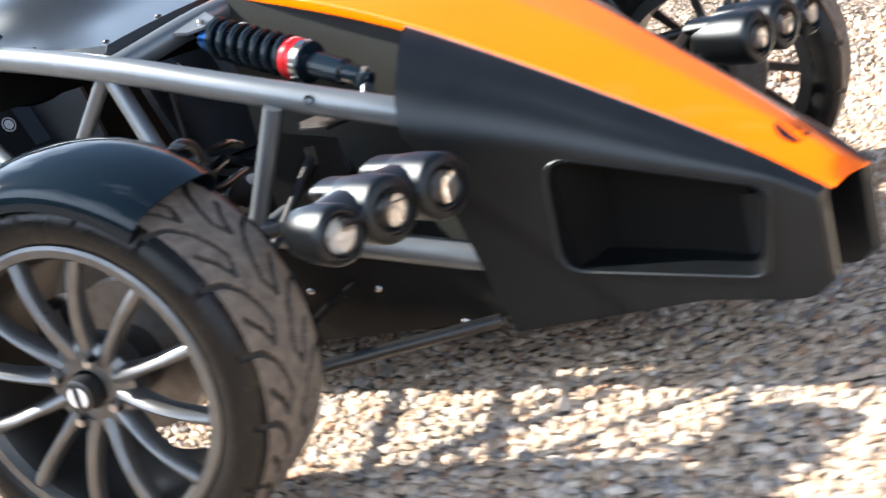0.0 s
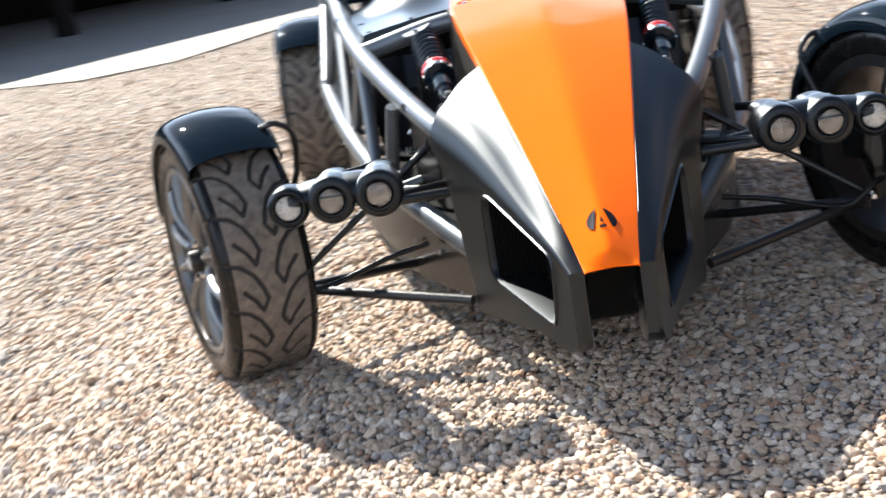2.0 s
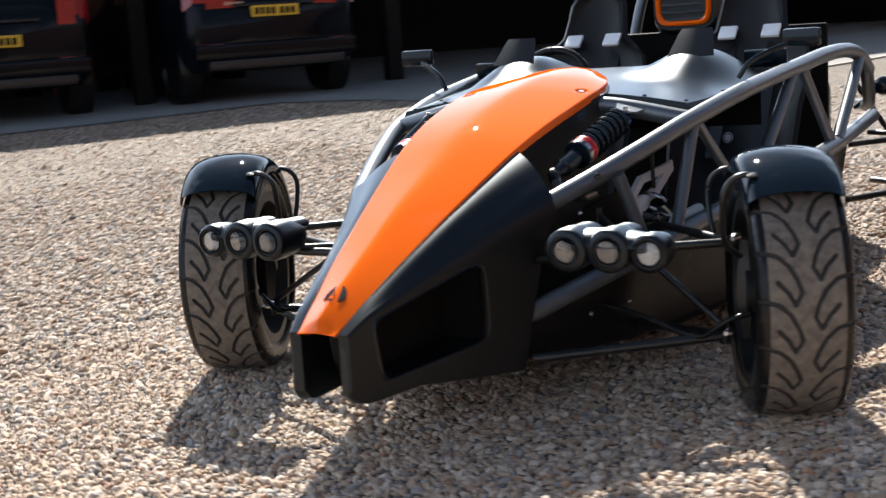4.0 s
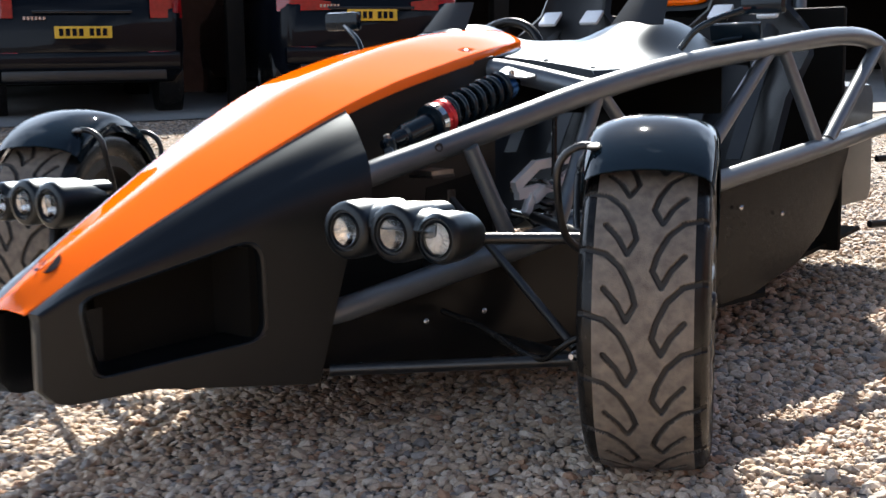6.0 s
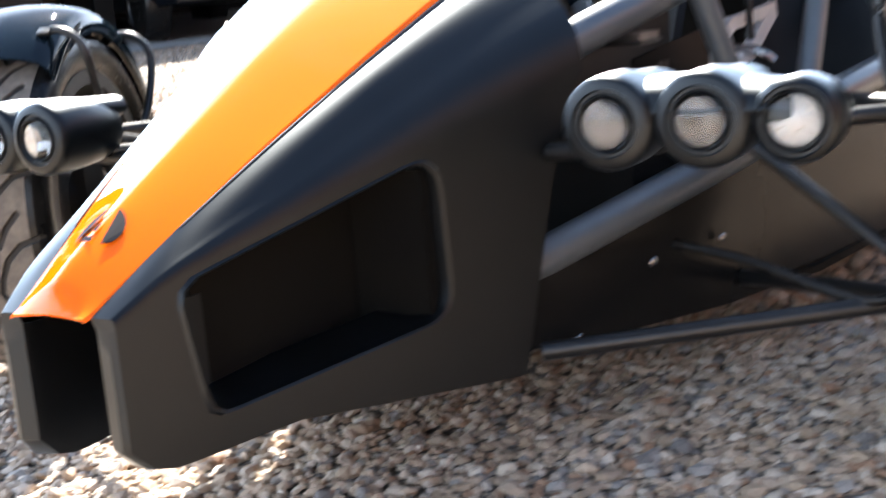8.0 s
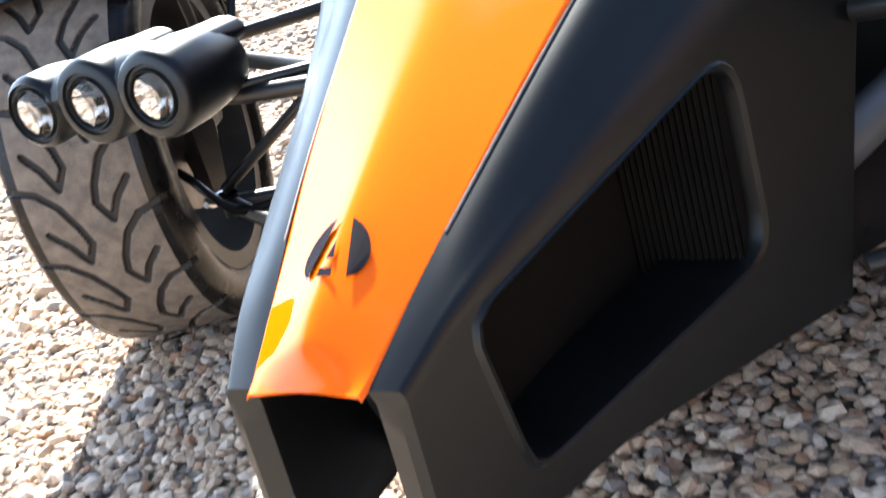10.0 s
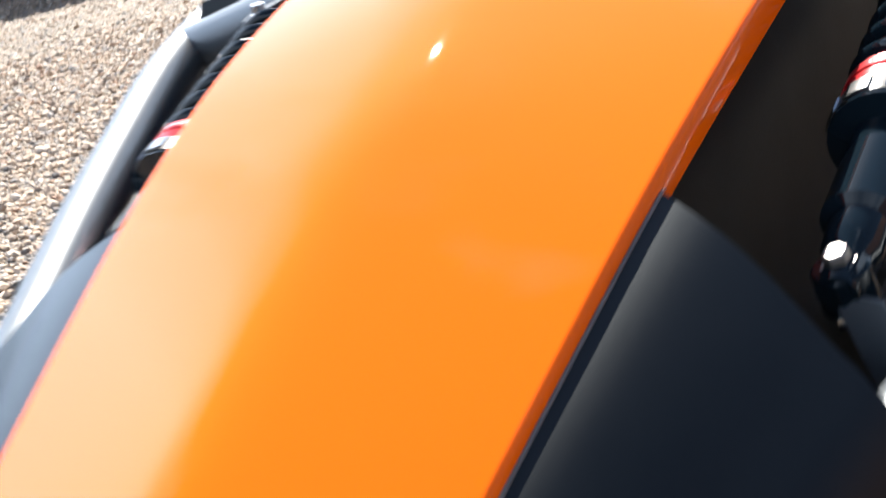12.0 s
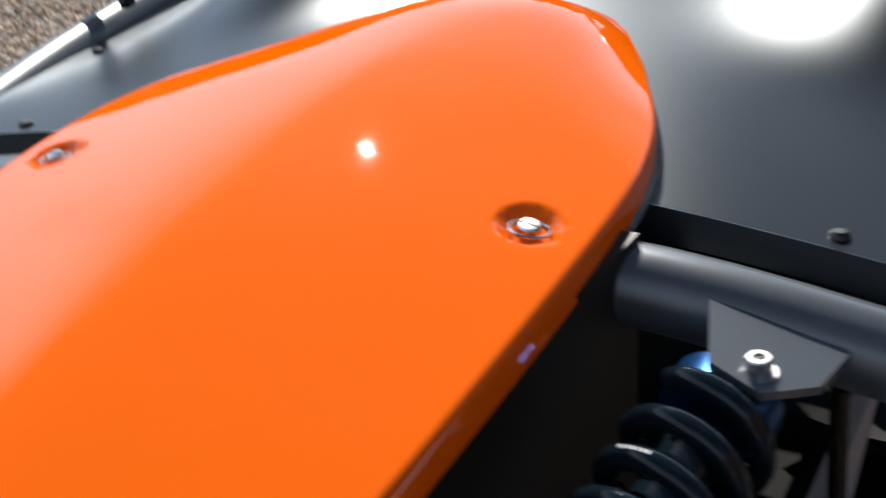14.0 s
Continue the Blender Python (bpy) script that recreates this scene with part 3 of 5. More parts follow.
def cowl(car, s):
    """The matt black side cowl: a sloping shoulder beside the orange panel and a flat flank with a large rounded duct."""
    corners = [(0.060, 0.335), (0.386, 0.414), (0.390, 0.223), (0.080, 0.196)]
    def rounded(pts, r, k=7):
        out = []
        for i, p in enumerate(pts):
            a, b = Vector(pts[i - 1]) - Vector(p), Vector(pts[(i + 1) % len(pts)]) - Vector(p)
            rr = r[i]
            p0, p1 = Vector(p) + a.normalized() * rr, Vector(p) + b.normalized() * rr
            for j in range(k):
                t = j / (k - 1)
                out.append(p0 * (1 - t) ** 2 + Vector(p) * 2 * t * (1 - t) + p1 * t * t)
        return out
    duct = rounded([Vector(c) for c in corners], [0.025, 0.05, 0.035, 0.02])
    centre = sum(duct, Vector((0, 0))) / len(duct)
    # outer outline, walked at the same angles as the duct
    outline = []
    for k in range(25):
        y = 0.002 + (0.585 - 0.002) * k / 24
        outline.append(Vector((y, ridge(y) - round_off(y))))
    for k in range(1, 13):
        top_end = ridge(0.585) - round_off(0.585)
        z = top_end + (0.127 - top_end) * k / 12
        outline.append(Vector((rear_y(z), z)))
    for k in range(1, 25):
        y = 0.48 + (0.0 - 0.48) * k / 24
        outline.append(Vector((y, bottom(y))))
    for k in range(1, 10):
        outline.append(Vector((0.0 + 0.002 * k / 10, bottom(0) + (ridge(0.0) - round_off(0) - bottom(0)) * k / 10)))
    inner = []
    total = len(outline)
    for p in outline:
        w = math.atan2(p.y - centre.y, p.x - centre.x)
        d = Vector((math.cos(w), math.sin(w)))
        best = None
        for a, b in zip(duct, duct[1:] + duct[:1]):
            e = b - a
            den = d.x * e.y - d.y * e.x
            if abs(den) < 1e-9:
                continue
            t = ((a.x - centre.x) * e.y - (a.y - centre.y) * e.x) / den
            u = ((a.x - centre.x) * d.y - (a.y - centre.y) * d.x) / den
            if t > 0 and -1e-6 <= u <= 1 + 1e-6:
                best = t if best is None else min(best, t)
        inner.append(centre + d * (best or 0.1))
    bm = bmesh.new()
    loops = []
    for f in (0.0, 0.25, 0.5, 0.75, 0.93, 1.0):
        loops.append([(flank_x(o.x + (i.x - o.x) * f, o.y + (i.y - o.y) * f), o.x + (i.x - o.x) * f, o.y + (i.y - o.y) * f) for o, i in zip(outline, inner)])
    # raised lip, then the duct's walls running inwards and back
    for shrink, depth in ((0.985, -0.004), (0.955, -0.002), (0.93, 0.008), (0.90, 0.03), (0.84, 0.07)):
        row = []
        for i in inner:
            q = centre + (i - centre) * shrink
            row.append((side_x(q.x) - depth, q.x + max(0, depth) * 0.5, q.y))
        loops.append(row)
    vs = rings(bm, loops)
    # the shoulder, from the flank's top edge up to the orange panel
    rows = []
    for step in range(16):
        row = []
        for k in range(25):
            y = 0.002 + 0.583 * k / 24
            yi = 0.0 + 0.662 * k / 24
            zr, ro = ridge(y), round_off(y)
            a = Vector((flank_x(y, zr - ro), y, zr - ro))
            c = Vector((flank_x(y, zr - 0.03), y, zr + ro * 0.14))
            b = Vector((nose_half(yi) - 0.0012, yi, (smooth_table(yi, EDGE_Z) if yi > 0.05 else lerp_table(yi, EDGE_Z)) + 0.0072 * min(1.0, yi / 0.1)))
            swell = min(1.0, y / 0.34)
            f = c.lerp(b, 0.20 + 0.14 * swell)
            if step < 7:
                t = step / 7
                p = a * (1 - t) ** 2 + c * 2 * t * (1 - t) + f * t * t
            else:
                t = (step - 7) / 8
                p = f.lerp(b, t) + Vector((0, 0, 0.0075 * swell * math.sin(math.pi * t)))
            row.append(p)
        rows.append(row)
    top = rings(bm, rows, close=False)
    # the nose's front edge, turned in to a blade
    front = [vs[0][i] for i in range(total - 12, total)] + [vs[0][0]]
    back = []
    for v in front:
        back.append([bm.verts.new((v.co.x - 0.008, v.co.y - 0.003, v.co.z)), bm.verts.new((0.0485, v.co.y + 0.003, v.co.z)), bm.verts.new((0.0455, v.co.y + 0.02, v.co.z)), bm.verts.new((0.052, v.co.y + 0.14, v.co.z))])
    for (v, b), (v2, b2) in zip(zip(front, back), list(zip(front, back))[1:]):
        for p, q, p2, q2 in ((v, b[0], v2, b2[0]), (b[0], b[1], b2[0], b2[1]), (b[1], b[2], b2[1], b2[2]), (b[2], b[3], b2[2], b2[3])):
            bm.faces.new((p, q, q2, p2))
    bm.faces.new([top[k][0] for k in range(len(top))] + [back[-1][1], back[-1][0]])
    bmesh.ops.remove_doubles(bm, verts=bm.verts, dist=0.0012)
    body = part("side_cowl", bm, COWL, car, "matt black moulded side cowl with an air duct", s)
    md = body.modifiers.new("thick", "SOLIDIFY")
    md.thickness, md.offset = 0.004, -1
    # the trimmed edge beside the orange panel, worn, sunlight put into its pale grey
    bm = bmesh.new()
    tube(bm, [(nose_half(y) + 0.0004, y, smooth_table(y, EDGE_Z) + 0.0071) for y in (0.662 * k / 24 for k in range(4, 25))], 0.0011, 8)
    part("edge_bead", bm, BEAD, body, "thin worn edge of the cowl, paled as if sunlit", s)
    # a finned cooler deep inside the duct
    bm = bmesh.new()
    prof = [(0.095 + 0.003 * k, 0.362 + (0.004 if k % 2 else 0)) for k in range(33)]
    rings(bm, [[(x, y, z) for x, y in prof] + [(prof[-1][0], 0.385, z), (prof[0][0], 0.385, z)] for z in (0.215, 0.405)], True, True)
    part("cooler", bm, INSIDE, body, "dark finned cooler", s)
    return body


def inner_tub(car):
    """The box under the orange panel: dull black ahead, grey behind the cowls."""
    for name, ys, material, label in (("inner_box", (0.13, 0.3, 0.48, 0.60), INSIDE, "dull black inner box"), ("inner_tub", (0.604, 0.7, 0.8, 0.95, 1.1), TUBGREY, "dull grey inner panel under the nose cover")):
        bm = bmesh.new()
        loops = []
        for y in ys:
            w, t = 0.03 + 0.17 * y, smooth_table(y, EDGE_Z) + 0.004
            b = 0.19 if y < 0.3 else 0.13
            loops.append([(-w, y, b), (-w, y, t), (w, y, t), (w, y, b)])
        rings(bm, loops, True, True)
        part(name, bm, material, car, label)


RAIL = [(0.205, 0.53, 0.462), (0.268, 0.60, 0.505), (0.325, 0.735, 0.546), (0.390, 0.92, 0.598), (0.449, 1.125, 0.650), (0.505, 1.45, 0.703), (0.552, 1.85, 0.742), (0.585, 2.10, 0.765), (0.612, 2.27, 0.768), (0.632, 2.38, 0.745), (0.644, 2.46, 0.69)]
LOW = [(0.15, 0.37, 0.20), (0.212, 0.50, 0.238), (0.297, 0.66, 0.283), (0.392, 0.85, 0.333), (0.462, 1.05, 0.375), (0.55, 1.45, 0.425), (0.625, 1.90, 0.478), (0.645, 2.10, 0.50), (0.65, 2.5, 0.53)]


def chassis(car):
    """The exposed tube frame."""
    for s in (1, -1):
        bm = bmesh.new()
        tube(bm, RAIL, 0.0245, 20, True)
        part("top_rail", bm, TUBE, car, "graphite steel top rail", s)
        bm = bmesh.new()
        tube(bm, LOW, 0.0245, 20, True)
        part("lower_rail", bm, TUBE, car, "graphite steel lower rail", s)
        for a, b, r in (((0.452, 1.14, 0.64), (0.448, 0.985, 0.37), 0.0165), ((0.457, 1.155, 0.64), (0.515, 1.36, 0.415), 0.014),
                        ((0.548, 1.83, 0.735), (0.53, 1.39, 0.42), 0.0185), ((0.556, 1.89, 0.74), (0.632, 1.95, 0.49), 0.0165),
                        ((0.635, 2.37, 0.74), (0.640, 1.99, 0.50), 0.019), ((0.372, 0.79, 0.55), (0.41, 0.88, 0.345), 0.0165)):
            bm = bmesh.new()
            tube(bm, [a, b], r, 14)
            part("strut", bm, TUBE, car, "", s)
        # through-bolt hole in the rail's flank
        bm = bmesh.new()
        lathe(bm, [(0, 0.0085), (0.003, 0.0085), (0.003, 0.0062), (-0.004, 0.0058), (-0.004, 0.001)], (0.345, 0.724, 0.553), (0.365, 0.716, 0.556), 18)
        part("rail_bush", bm, BLACK, car, "dark threaded bush in the rail", s)
        # cross member up to the nose
        bm = bmesh.new()
        tube(bm, [(0.449, 1.128, 0.650), (0.23, 1.10, 0.696), (0.05, 1.09, 0.700)], 0.024, 18, True)
        part("cross_tube", bm, TUBE, car, "graphite cross tube", s)
        # bulkhead frame members low in the front bay
        bm = bmesh.new()
        tube(bm, [(0.40, 0.88, 0.34), (0.10, 0.90, 0.40)], 0.014, 12)
        part("bay_tube", bm, TUBE, car, "", s)


def side_panels(car):
    for s in (1, -1):
        bm = bmesh.new()
        st = [(0.205, 0.38), (0.300, 0.66), (0.378, 0.85), (0.445, 1.05), (0.535, 1.45), (0.58, 1.70), (0.61, 1.90), (0.626, 2.03), (0.633, 2.12), (0.637, 2.18)]
        top_ = [0.20, 0.28, 0.33, 0.37, 0.42, 0.45, 0.474, 0.488, 0.498, 0.504]
        low_ = [0.165, 0.13, 0.12, 0.12, 0.125, 0.14, 0.19, 0.26, 0.35, 0.45]
        rings(bm, [[(x - 0.012, y, b), (x - 0.008, y, b + (t - b) * 0.4), (x - 0.012, y, t)] for (x, y), t, b in zip(st, top_, low_)], close=False)
        pan = part("side_panel", bm, SATIN, car, "satin black lower side panel", s)
        md = pan.modifiers.new("thick", "SOLIDIFY")
        md.thickness, md.offset = 0.004, 0
        for x, y, z in ((0.318, 0.71, 0.213), (0.372, 0.83, 0.22), (0.275, 0.56, 0.15), (0.57, 1.62, 0.36), (0.60, 1.8, 0.33)):
            bm = bmesh.new()
            lathe(bm, [(0, 0.006), (0.002, 0.006), (0.004, 0.004), (0.0045, 0.0005)], (x, y, z), (x + 0.02, y - 0.007, z), 12)
            part("rivet", bm, STEEL, pan, "bright rivet", s)
    bm = bmesh.new()
    plate(bm, [(-0.25, 0.62, 0.122), (0.25, 0.62, 0.122), (0.445, 1.05, 0.120), (0.58, 1.75, 0.125), (0.50, 1.95, 0.14), (0.44, 2.85, 0.16), (-0.44, 2.85, 0.16), (-0.50, 1.95, 0.14), (-0.58, 1.75, 0.125), (-0.445, 1.05, 0.120)], 0.012)
    part("floor_pan", bm, INSIDE, car)


def scuttle_z(x, y):
    base = 0.690 + 0.045 * max(0.0, 1 - (abs(x) / 0.45) ** 2) + 0.035 * (y - 1.15) / 0.6
    r2 = ((abs(x) - 0.300) / 0.135) ** 2 + ((y - 1.68) / 0.20) ** 2
    hump = 0.070 * math.exp(-r2 ** 1.35)
    return base + hump


def scuttle(car):
    """The satin grey cover behind the nose with two domes, its screws and two small screens."""
    bm = bmesh.new()
    loops = []
    for k in range(41):
        y = 1.150 + 0.60 * k / 40
        h = lerp_table(y, [(1.15, 0.442), (1.45, 0.490), (1.75, 0.528)])
        loops.append([(h * u, y, scuttle_z(h * u, y) - (0.012 if abs(u) > 0.985 else 0)) for u in [-1, -0.985] + [j / 32 for j in range(-31, 32)] + [0.985, 1]])
    rings(bm, loops, close=False)
    rings(bm, [loops[-1], [(x, y + 0.012, z - 0.03) for x, y, z in loops[-1]]], close=False)
    rings(bm, [loops[0], [(x, y - 0.004, z - 0.02) for x, y, z in loops[0]]], close=False)
    pan = part("scuttle_panel", bm, SCUTTLE, car, "satin graphite scuttle with two domes")
    md = pan.modifiers.new("thick", "SOLIDIFY")
    md.thickness, md.offset = 0.003, -1
    for s in (1, -1):
        for x, y in ((0.422, 1.175), (0.455, 1.40), (0.31, 1.165)):
            bm = bmesh.new()
            z = scuttle_z(x, y)
            lathe(bm, [(0, 0.0065), (0.0022, 0.006), (0.004, 0.004), (0.0042, 0.0005)], (x, y, z), (x, y, z + 1), 14)
            part("screw", bm, BLACK, pan, "dark dome-headed screw", s)
        bm = bmesh.new()
        rows = []
        for k in range(7):
            f = k / 6
            w = 0.072 - 0.022 * f
            zb = scuttle_z(0.30, 1.62) - 0.012
            rows.append([(0.296 + w * u * (1 if f < 0.9 else 0.93), 1.605 + 0.075 * f - 0.012 * (1 - u * u), zb + 0.080 * f) for u in (-1, -0.6, -0.2, 0.2, 0.6, 1)])
        rings(bm, rows, close=False)
        sc = part("fly_screen", bm, SMOKE, car, "small smoked wind deflector", s)
        sc.visible_shadow = False
        md = sc.modifiers.new("thick", "SOLIDIFY")
        md.thickness = 0.003
    bm = bmesh.new()
    rows = []
    for k in range(41):
        y = 1.10 + 0.34 * math.sin(min(1.0, k / 20) * math.pi / 2) if k <= 20 else 1.10 + 0.34 * math.sin((40 - k) / 20 * math.pi / 2)
        x = nose_half(y) * (1 if k <= 20 else -1)
        zb = panel_heights(y)[2]
        rows.append([(x * 0.99, y, zb + 0.004), (x * 1.012, y + 0.003, zb), (x * 1.012, y + 0.003, scuttle_z(x, max(1.15, y)) - 0.004)])
    rings(bm, rows, close=False)
    part("rubber_trim", bm, RUBBER, car, "black rubber trim under the nose panel's rear edge")


def damper(car, s):
    """A coil-over damper lying in the nose."""
    a, b = Vector((0.242, 0.700, 0.560)), Vector((0.285, 1.085, 0.672))
    d = (b - a).normalized()
    length = (b - a).length
    bm = bmesh.new()
    lathe(bm, [(-0.014, 0.004), (-0.014, 0.011), (0.012, 0.013), (0.018, 0.016), (0.04, 0.017), (0.045, 0.0225), (0.117, 0.0225), (0.121, 0.036), (0.139, 0.0365), (0.143, 0.030), (0.18, 0.018), (length - 0.03, 0.015), (length, 0.012)], a, b, 28)
    up = Vector((-0.15, -0.25, 0.95)).normalized()
    lathe(bm, [(-0.018, 0.010), (-0.016, 0.0155), (0.006, 0.0155), (0.008, 0.0135), (0.008, 0.010)], a, a + up, 24)
    body = part("damper", bm, GLOSS, car, "black coil-over damper with a red collar", s)
    bm = bmesh.new()
    lathe(bm, [(0.144, 0.030), (0.144, 0.0355), (0.152, 0.0368), (0.154, 0.034), (0.157, 0.0368), (0.166, 0.0368), (0.168, 0.030)], a, b, 32)
    part("collar", bm, RED, body, "red anodised spring collar", s)
    bm = bmesh.new()
    lathe(bm, [(0.125, 0.030), (0.125, 0.0366), (0.142, 0.0366), (0.142, 0.030)], a, b, 36)
    ring = part("adjuster_ring", bm, BLACK, body, "castellated adjuster ring", s)
    u = d.cross(Vector((0.3, 0.2, 0.93))).normalized()
    v = u.cross(d)
    for k in range(9):
        bm = bmesh.new()
        w0, w1 = 2 * math.pi * (k + 0.05) / 9, 2 * math.pi * (k + 0.68) / 9
        rings(bm, [[a + d * zz + r * (math.cos(w) * u + math.sin(w) * v) for r, w in [(0.038, w0 + (w1 - w0) * j / 4) for j in range(5)] + [(0.0358, w1 - (w1 - w0) * j / 4) for j in range(5)]] for zz in (0.1265, 0.1405)], True, True)
        part("castellation", bm, STEEL, ring, "bright castellation", s)
    bm = bmesh.new()
    u = d.cross(Vector((0.3, 0.2, 0.93))).normalized()
    v = u.cross(d)
    turns, z0, z1 = 6.4, 0.172, length - 0.052
    tube(bm, [a + d * (z0 + (z1 - z0) * k / 360) + 0.0315 * (math.cos(turns * 2 * math.pi * k / 360) * u + math.sin(turns * 2 * math.pi * k / 360) * v) for k in range(361)], 0.0066, 12)
    spring = part("spring", bm, GLOSS, body, "black coil spring", s)
    # worn white print along a coil
    for turn in (4,):
        w0 = math.atan2(v.z, u.z) + 0.25
        for k in range(7):
            w = w0 + (k - 3) * 0.075
            f = (turn + (w % (2 * math.pi)) / (2 * math.pi)) / turns
            c = a + d * (z0 + (z1 - z0) * f)
            out_, side = math.cos(w) * u + math.sin(w) * v, -math.sin(w) * u + math.cos(w) * v
            bm = bmesh.new()
            rings(bm, [[c + out_ * h + side * p + d * q for p, q in ((-0.0006, -0.0011), (0.0006, -0.0011), (0.0006, 0.0011), (-0.0006, 0.0011))] for h in (0.0376, 0.0384)], True, True)
            part("print_bar", bm, WHITE, spring, "", s)
    for k in range(9):
        w = math.atan2(v.z, u.z) + (k - 4) * 0.10
        bm = bmesh.new()
        rings(bm, [[a + d * zz + r * (math.cos(w + q) * u + math.sin(w + q) * v) for r, q in ((0.0372, -0.022), (0.0372, 0.022), (0.0366, 0.022), (0.0366, -0.022))] for zz in (0.1592, 0.1612)], True, True)
        part("print_bar", bm, WHITE, body, "small white printed bar" if k == 0 else "", s)
    bm = bmesh.new()
    lathe(bm, [(length - 0.050, 0.012), (length - 0.048, 0.030), (length - 0.030, 0.030), (length - 0.026, 0.014)], a, b, 24)
    part("top_cap", bm, BLUE, body, "blue anodised top cap", s)
    bm = bmesh.new()
    up = Vector((-0.15, -0.25, 0.95)).normalized()
    lathe(bm, [(0.008, 0.0095), (0.0095, 0.0095), (0.0095, 0.0072), (0.016, 0.0072), (0.0172, 0.006), (0.0172, 0.003), (0.0135, 0.003), (0.0135, 0.0005)], a, a + up, 6)
    part("pivot_bolt", bm, DISC, body, "steel pivot bolt", s)
    bm = bmesh.new()
    plate(bm, [(0.236, 0.690, 0.556), (0.262, 0.684, 0.552), (0.290, 0.668, 0.505), (0.262, 0.672, 0.500)], 0.004, (0.15, 1, 0))
    part("foot_bracket", bm, TUBE, body, "graphite damper foot bracket", s)
    # its mount on the cross tube
    bm = bmesh.new()
    plate(bm, [(0.262, 1.085, 0.700), (0.335, 1.088, 0.680), (0.328, 1.055, 0.676), (0.305, 1.030, 0.680), (0.278, 1.034, 0.690)], 0.005, (0, -0.15, 0.98))
    mount = part("damper_mount", bm, TUBE, car, "folded graphite damper bracket", s)
    bm = bmesh.new()
    lathe(bm, [(0, 0.0095), (0.002, 0.0095), (0.002, 0.0065), (0.010, 0.0065), (0.011, 0.0057), (0.011, 0.0032), (0.006, 0.003), (0.006, 0.0005)], (0.300, 1.045, 0.686), (0.300, 1.040, 0.72), 20)
    part("cap_screw", bm, STEEL, mount, "bright cap screw", s)


def lamp_pod(car, s):
    """Three round lamps in one black moulding."""
    specs = [(0.405, 0.381, 0.435, 0.0495, 0.0250, 0.125), (0.502, 0.387, 0.435, 0.0495, 0.0250, 0.125), (0.592, 0.389, 0.432, 0.0430, 0.0250, 0.110)]
    shells = []
    for x, y, z, r, lens, deep in specs:
        bm = bmesh.new()
        shells.append(bm)
        lathe(bm, [(0.010, lens * 0.55), (0.012, lens + 0.0010), (0.001, lens + 0.0018), (-0.001, lens + 0.0035), (0.003, lens + 0.006), (0.003, lens + 0.009), (-0.001, lens + 0.0105), (0.0005, r - 0.006), (0.004, r - 0.0022), (0.010, r - 0.0004), (0.016, r), *(((deep * 0.45, r * 1.0), (deep * 0.8, r * 0.9), (deep, r * 0.72)) if r > 0.045 else ((deep * 0.45, r * 0.98), (deep * 0.8, r * 0.82), (deep, r * 0.5)))], (x, y - 0.004, z), (x - 0.02 * 0, y + 1, z), 36)
    bm = bmesh.new()
    loops = []
    for x, r in ((0.40, 0.030), (0.45, 0.034), (0.50, 0.034), (0.55, 0.028), (0.59, 0.022)):
        loops.append([(x, 0.44 + 0.055 * math.cos(w), 0.438 + r * math.sin(w) + 0.006) for w in (2 * math.pi * k / 14 for k in range(14))])
    rings(bm, loops, True, True)
    # fin along the top
    for x in (0.405, 0.502):
        rings(bm, [[(x + 0.032 * math.cos(w), 0.40 + 0.12 * f, 0.462 + (0.021 - 0.005 * f) * math.sin(w)) for w in (2 * math.pi * k / 16 for k in range(16))] for f in (0, 0.3, 0.7, 1.0)], True, True)
    pod = part("lamp_bar", bm, COWL, car, "matt black moulding with three round lamps", s)
    for shell in shells:
        part("lamp_housing", shell, COWL, pod, "round matt black lamp housing", s)
    for i, (x, y, z, r, lens, deep) in enumerate(specs):
        bm = bmesh.new()
        if i < 2:
            prof = [(0.0, lens), (0.006, lens * 0.96), (0.014, lens * 0.82), (0.022, lens * 0.6), (0.026, lens * 0.25), (0.027, 0.001)]
            lathe(bm, prof, (x, y - 0.001, z), (x, y + 1, z), 32)
        else:
            loops = []
            for f, d0, d1 in ((0.99, 0.004, 0.004), (0.92, 0.0045, 0.007), (0.55, 0.0035, 0.0065), (0.42, 0.005, 0.005), (0.36, 0.0025, 0.0025), (0.12, 0.002, 0.002)):
                loops.append([(x + lens * f * math.cos(2 * math.pi * k / 36), y - 0.001 + (d0 if k % 3 else d1), z + lens * f * math.sin(2 * math.pi * k / 36)) for k in range(36)])
            rings(bm, loops, True, False)
            bm.faces.new([bm.verts.new(p) for p in loops[-1]])
        part("reflector", bm, LAMPCHROME if i < 2 else PRISM, pod, "chrome reflector" if i < 2 else "cream prismatic reflector", s)
        bm = bmesh.new()
        lathe(bm, [(0.0, lens), (-0.002, lens * 0.9), (-0.0042, lens * 0.55), (-0.0052, 0.001)], (x, y - 0.0015, z), (x, y + 1, z), 28)
        g = part("lens", bm, GLASS, pod, "clear lamp lens", s)
        g.visible_shadow = False
        if i < 2:
            bm = bmesh.new()
            lathe(bm, [(0.022, 0.0075), (0.010, 0.0075), (0.006, 0.006), (0.004, 0.003), (0.0035, 0.0005)], (x, y, z), (x, y + 1, z), 18)
            part("bulb", bm, GLOSS, pod, "dark bulb shield", s)
    for x, z in ((0.452, 0.452), (0.552, 0.446)):
        bm = bmesh.new()
        lathe(bm, [(0, 0.006), (0.003, 0.006), (0.004, 0.004), (0.0042, 0.0005)], (x, 0.398, z), (x, 0.3, z), 10)
        part("screw", bm, STEEL, pod, "", s)
    bm = bmesh.new()
    tube(bm, [(0.50, 0.47, 0.42), (0.40, 0.49, 0.395), (0.27, 0.53, 0.385)], 0.011, 12, True)
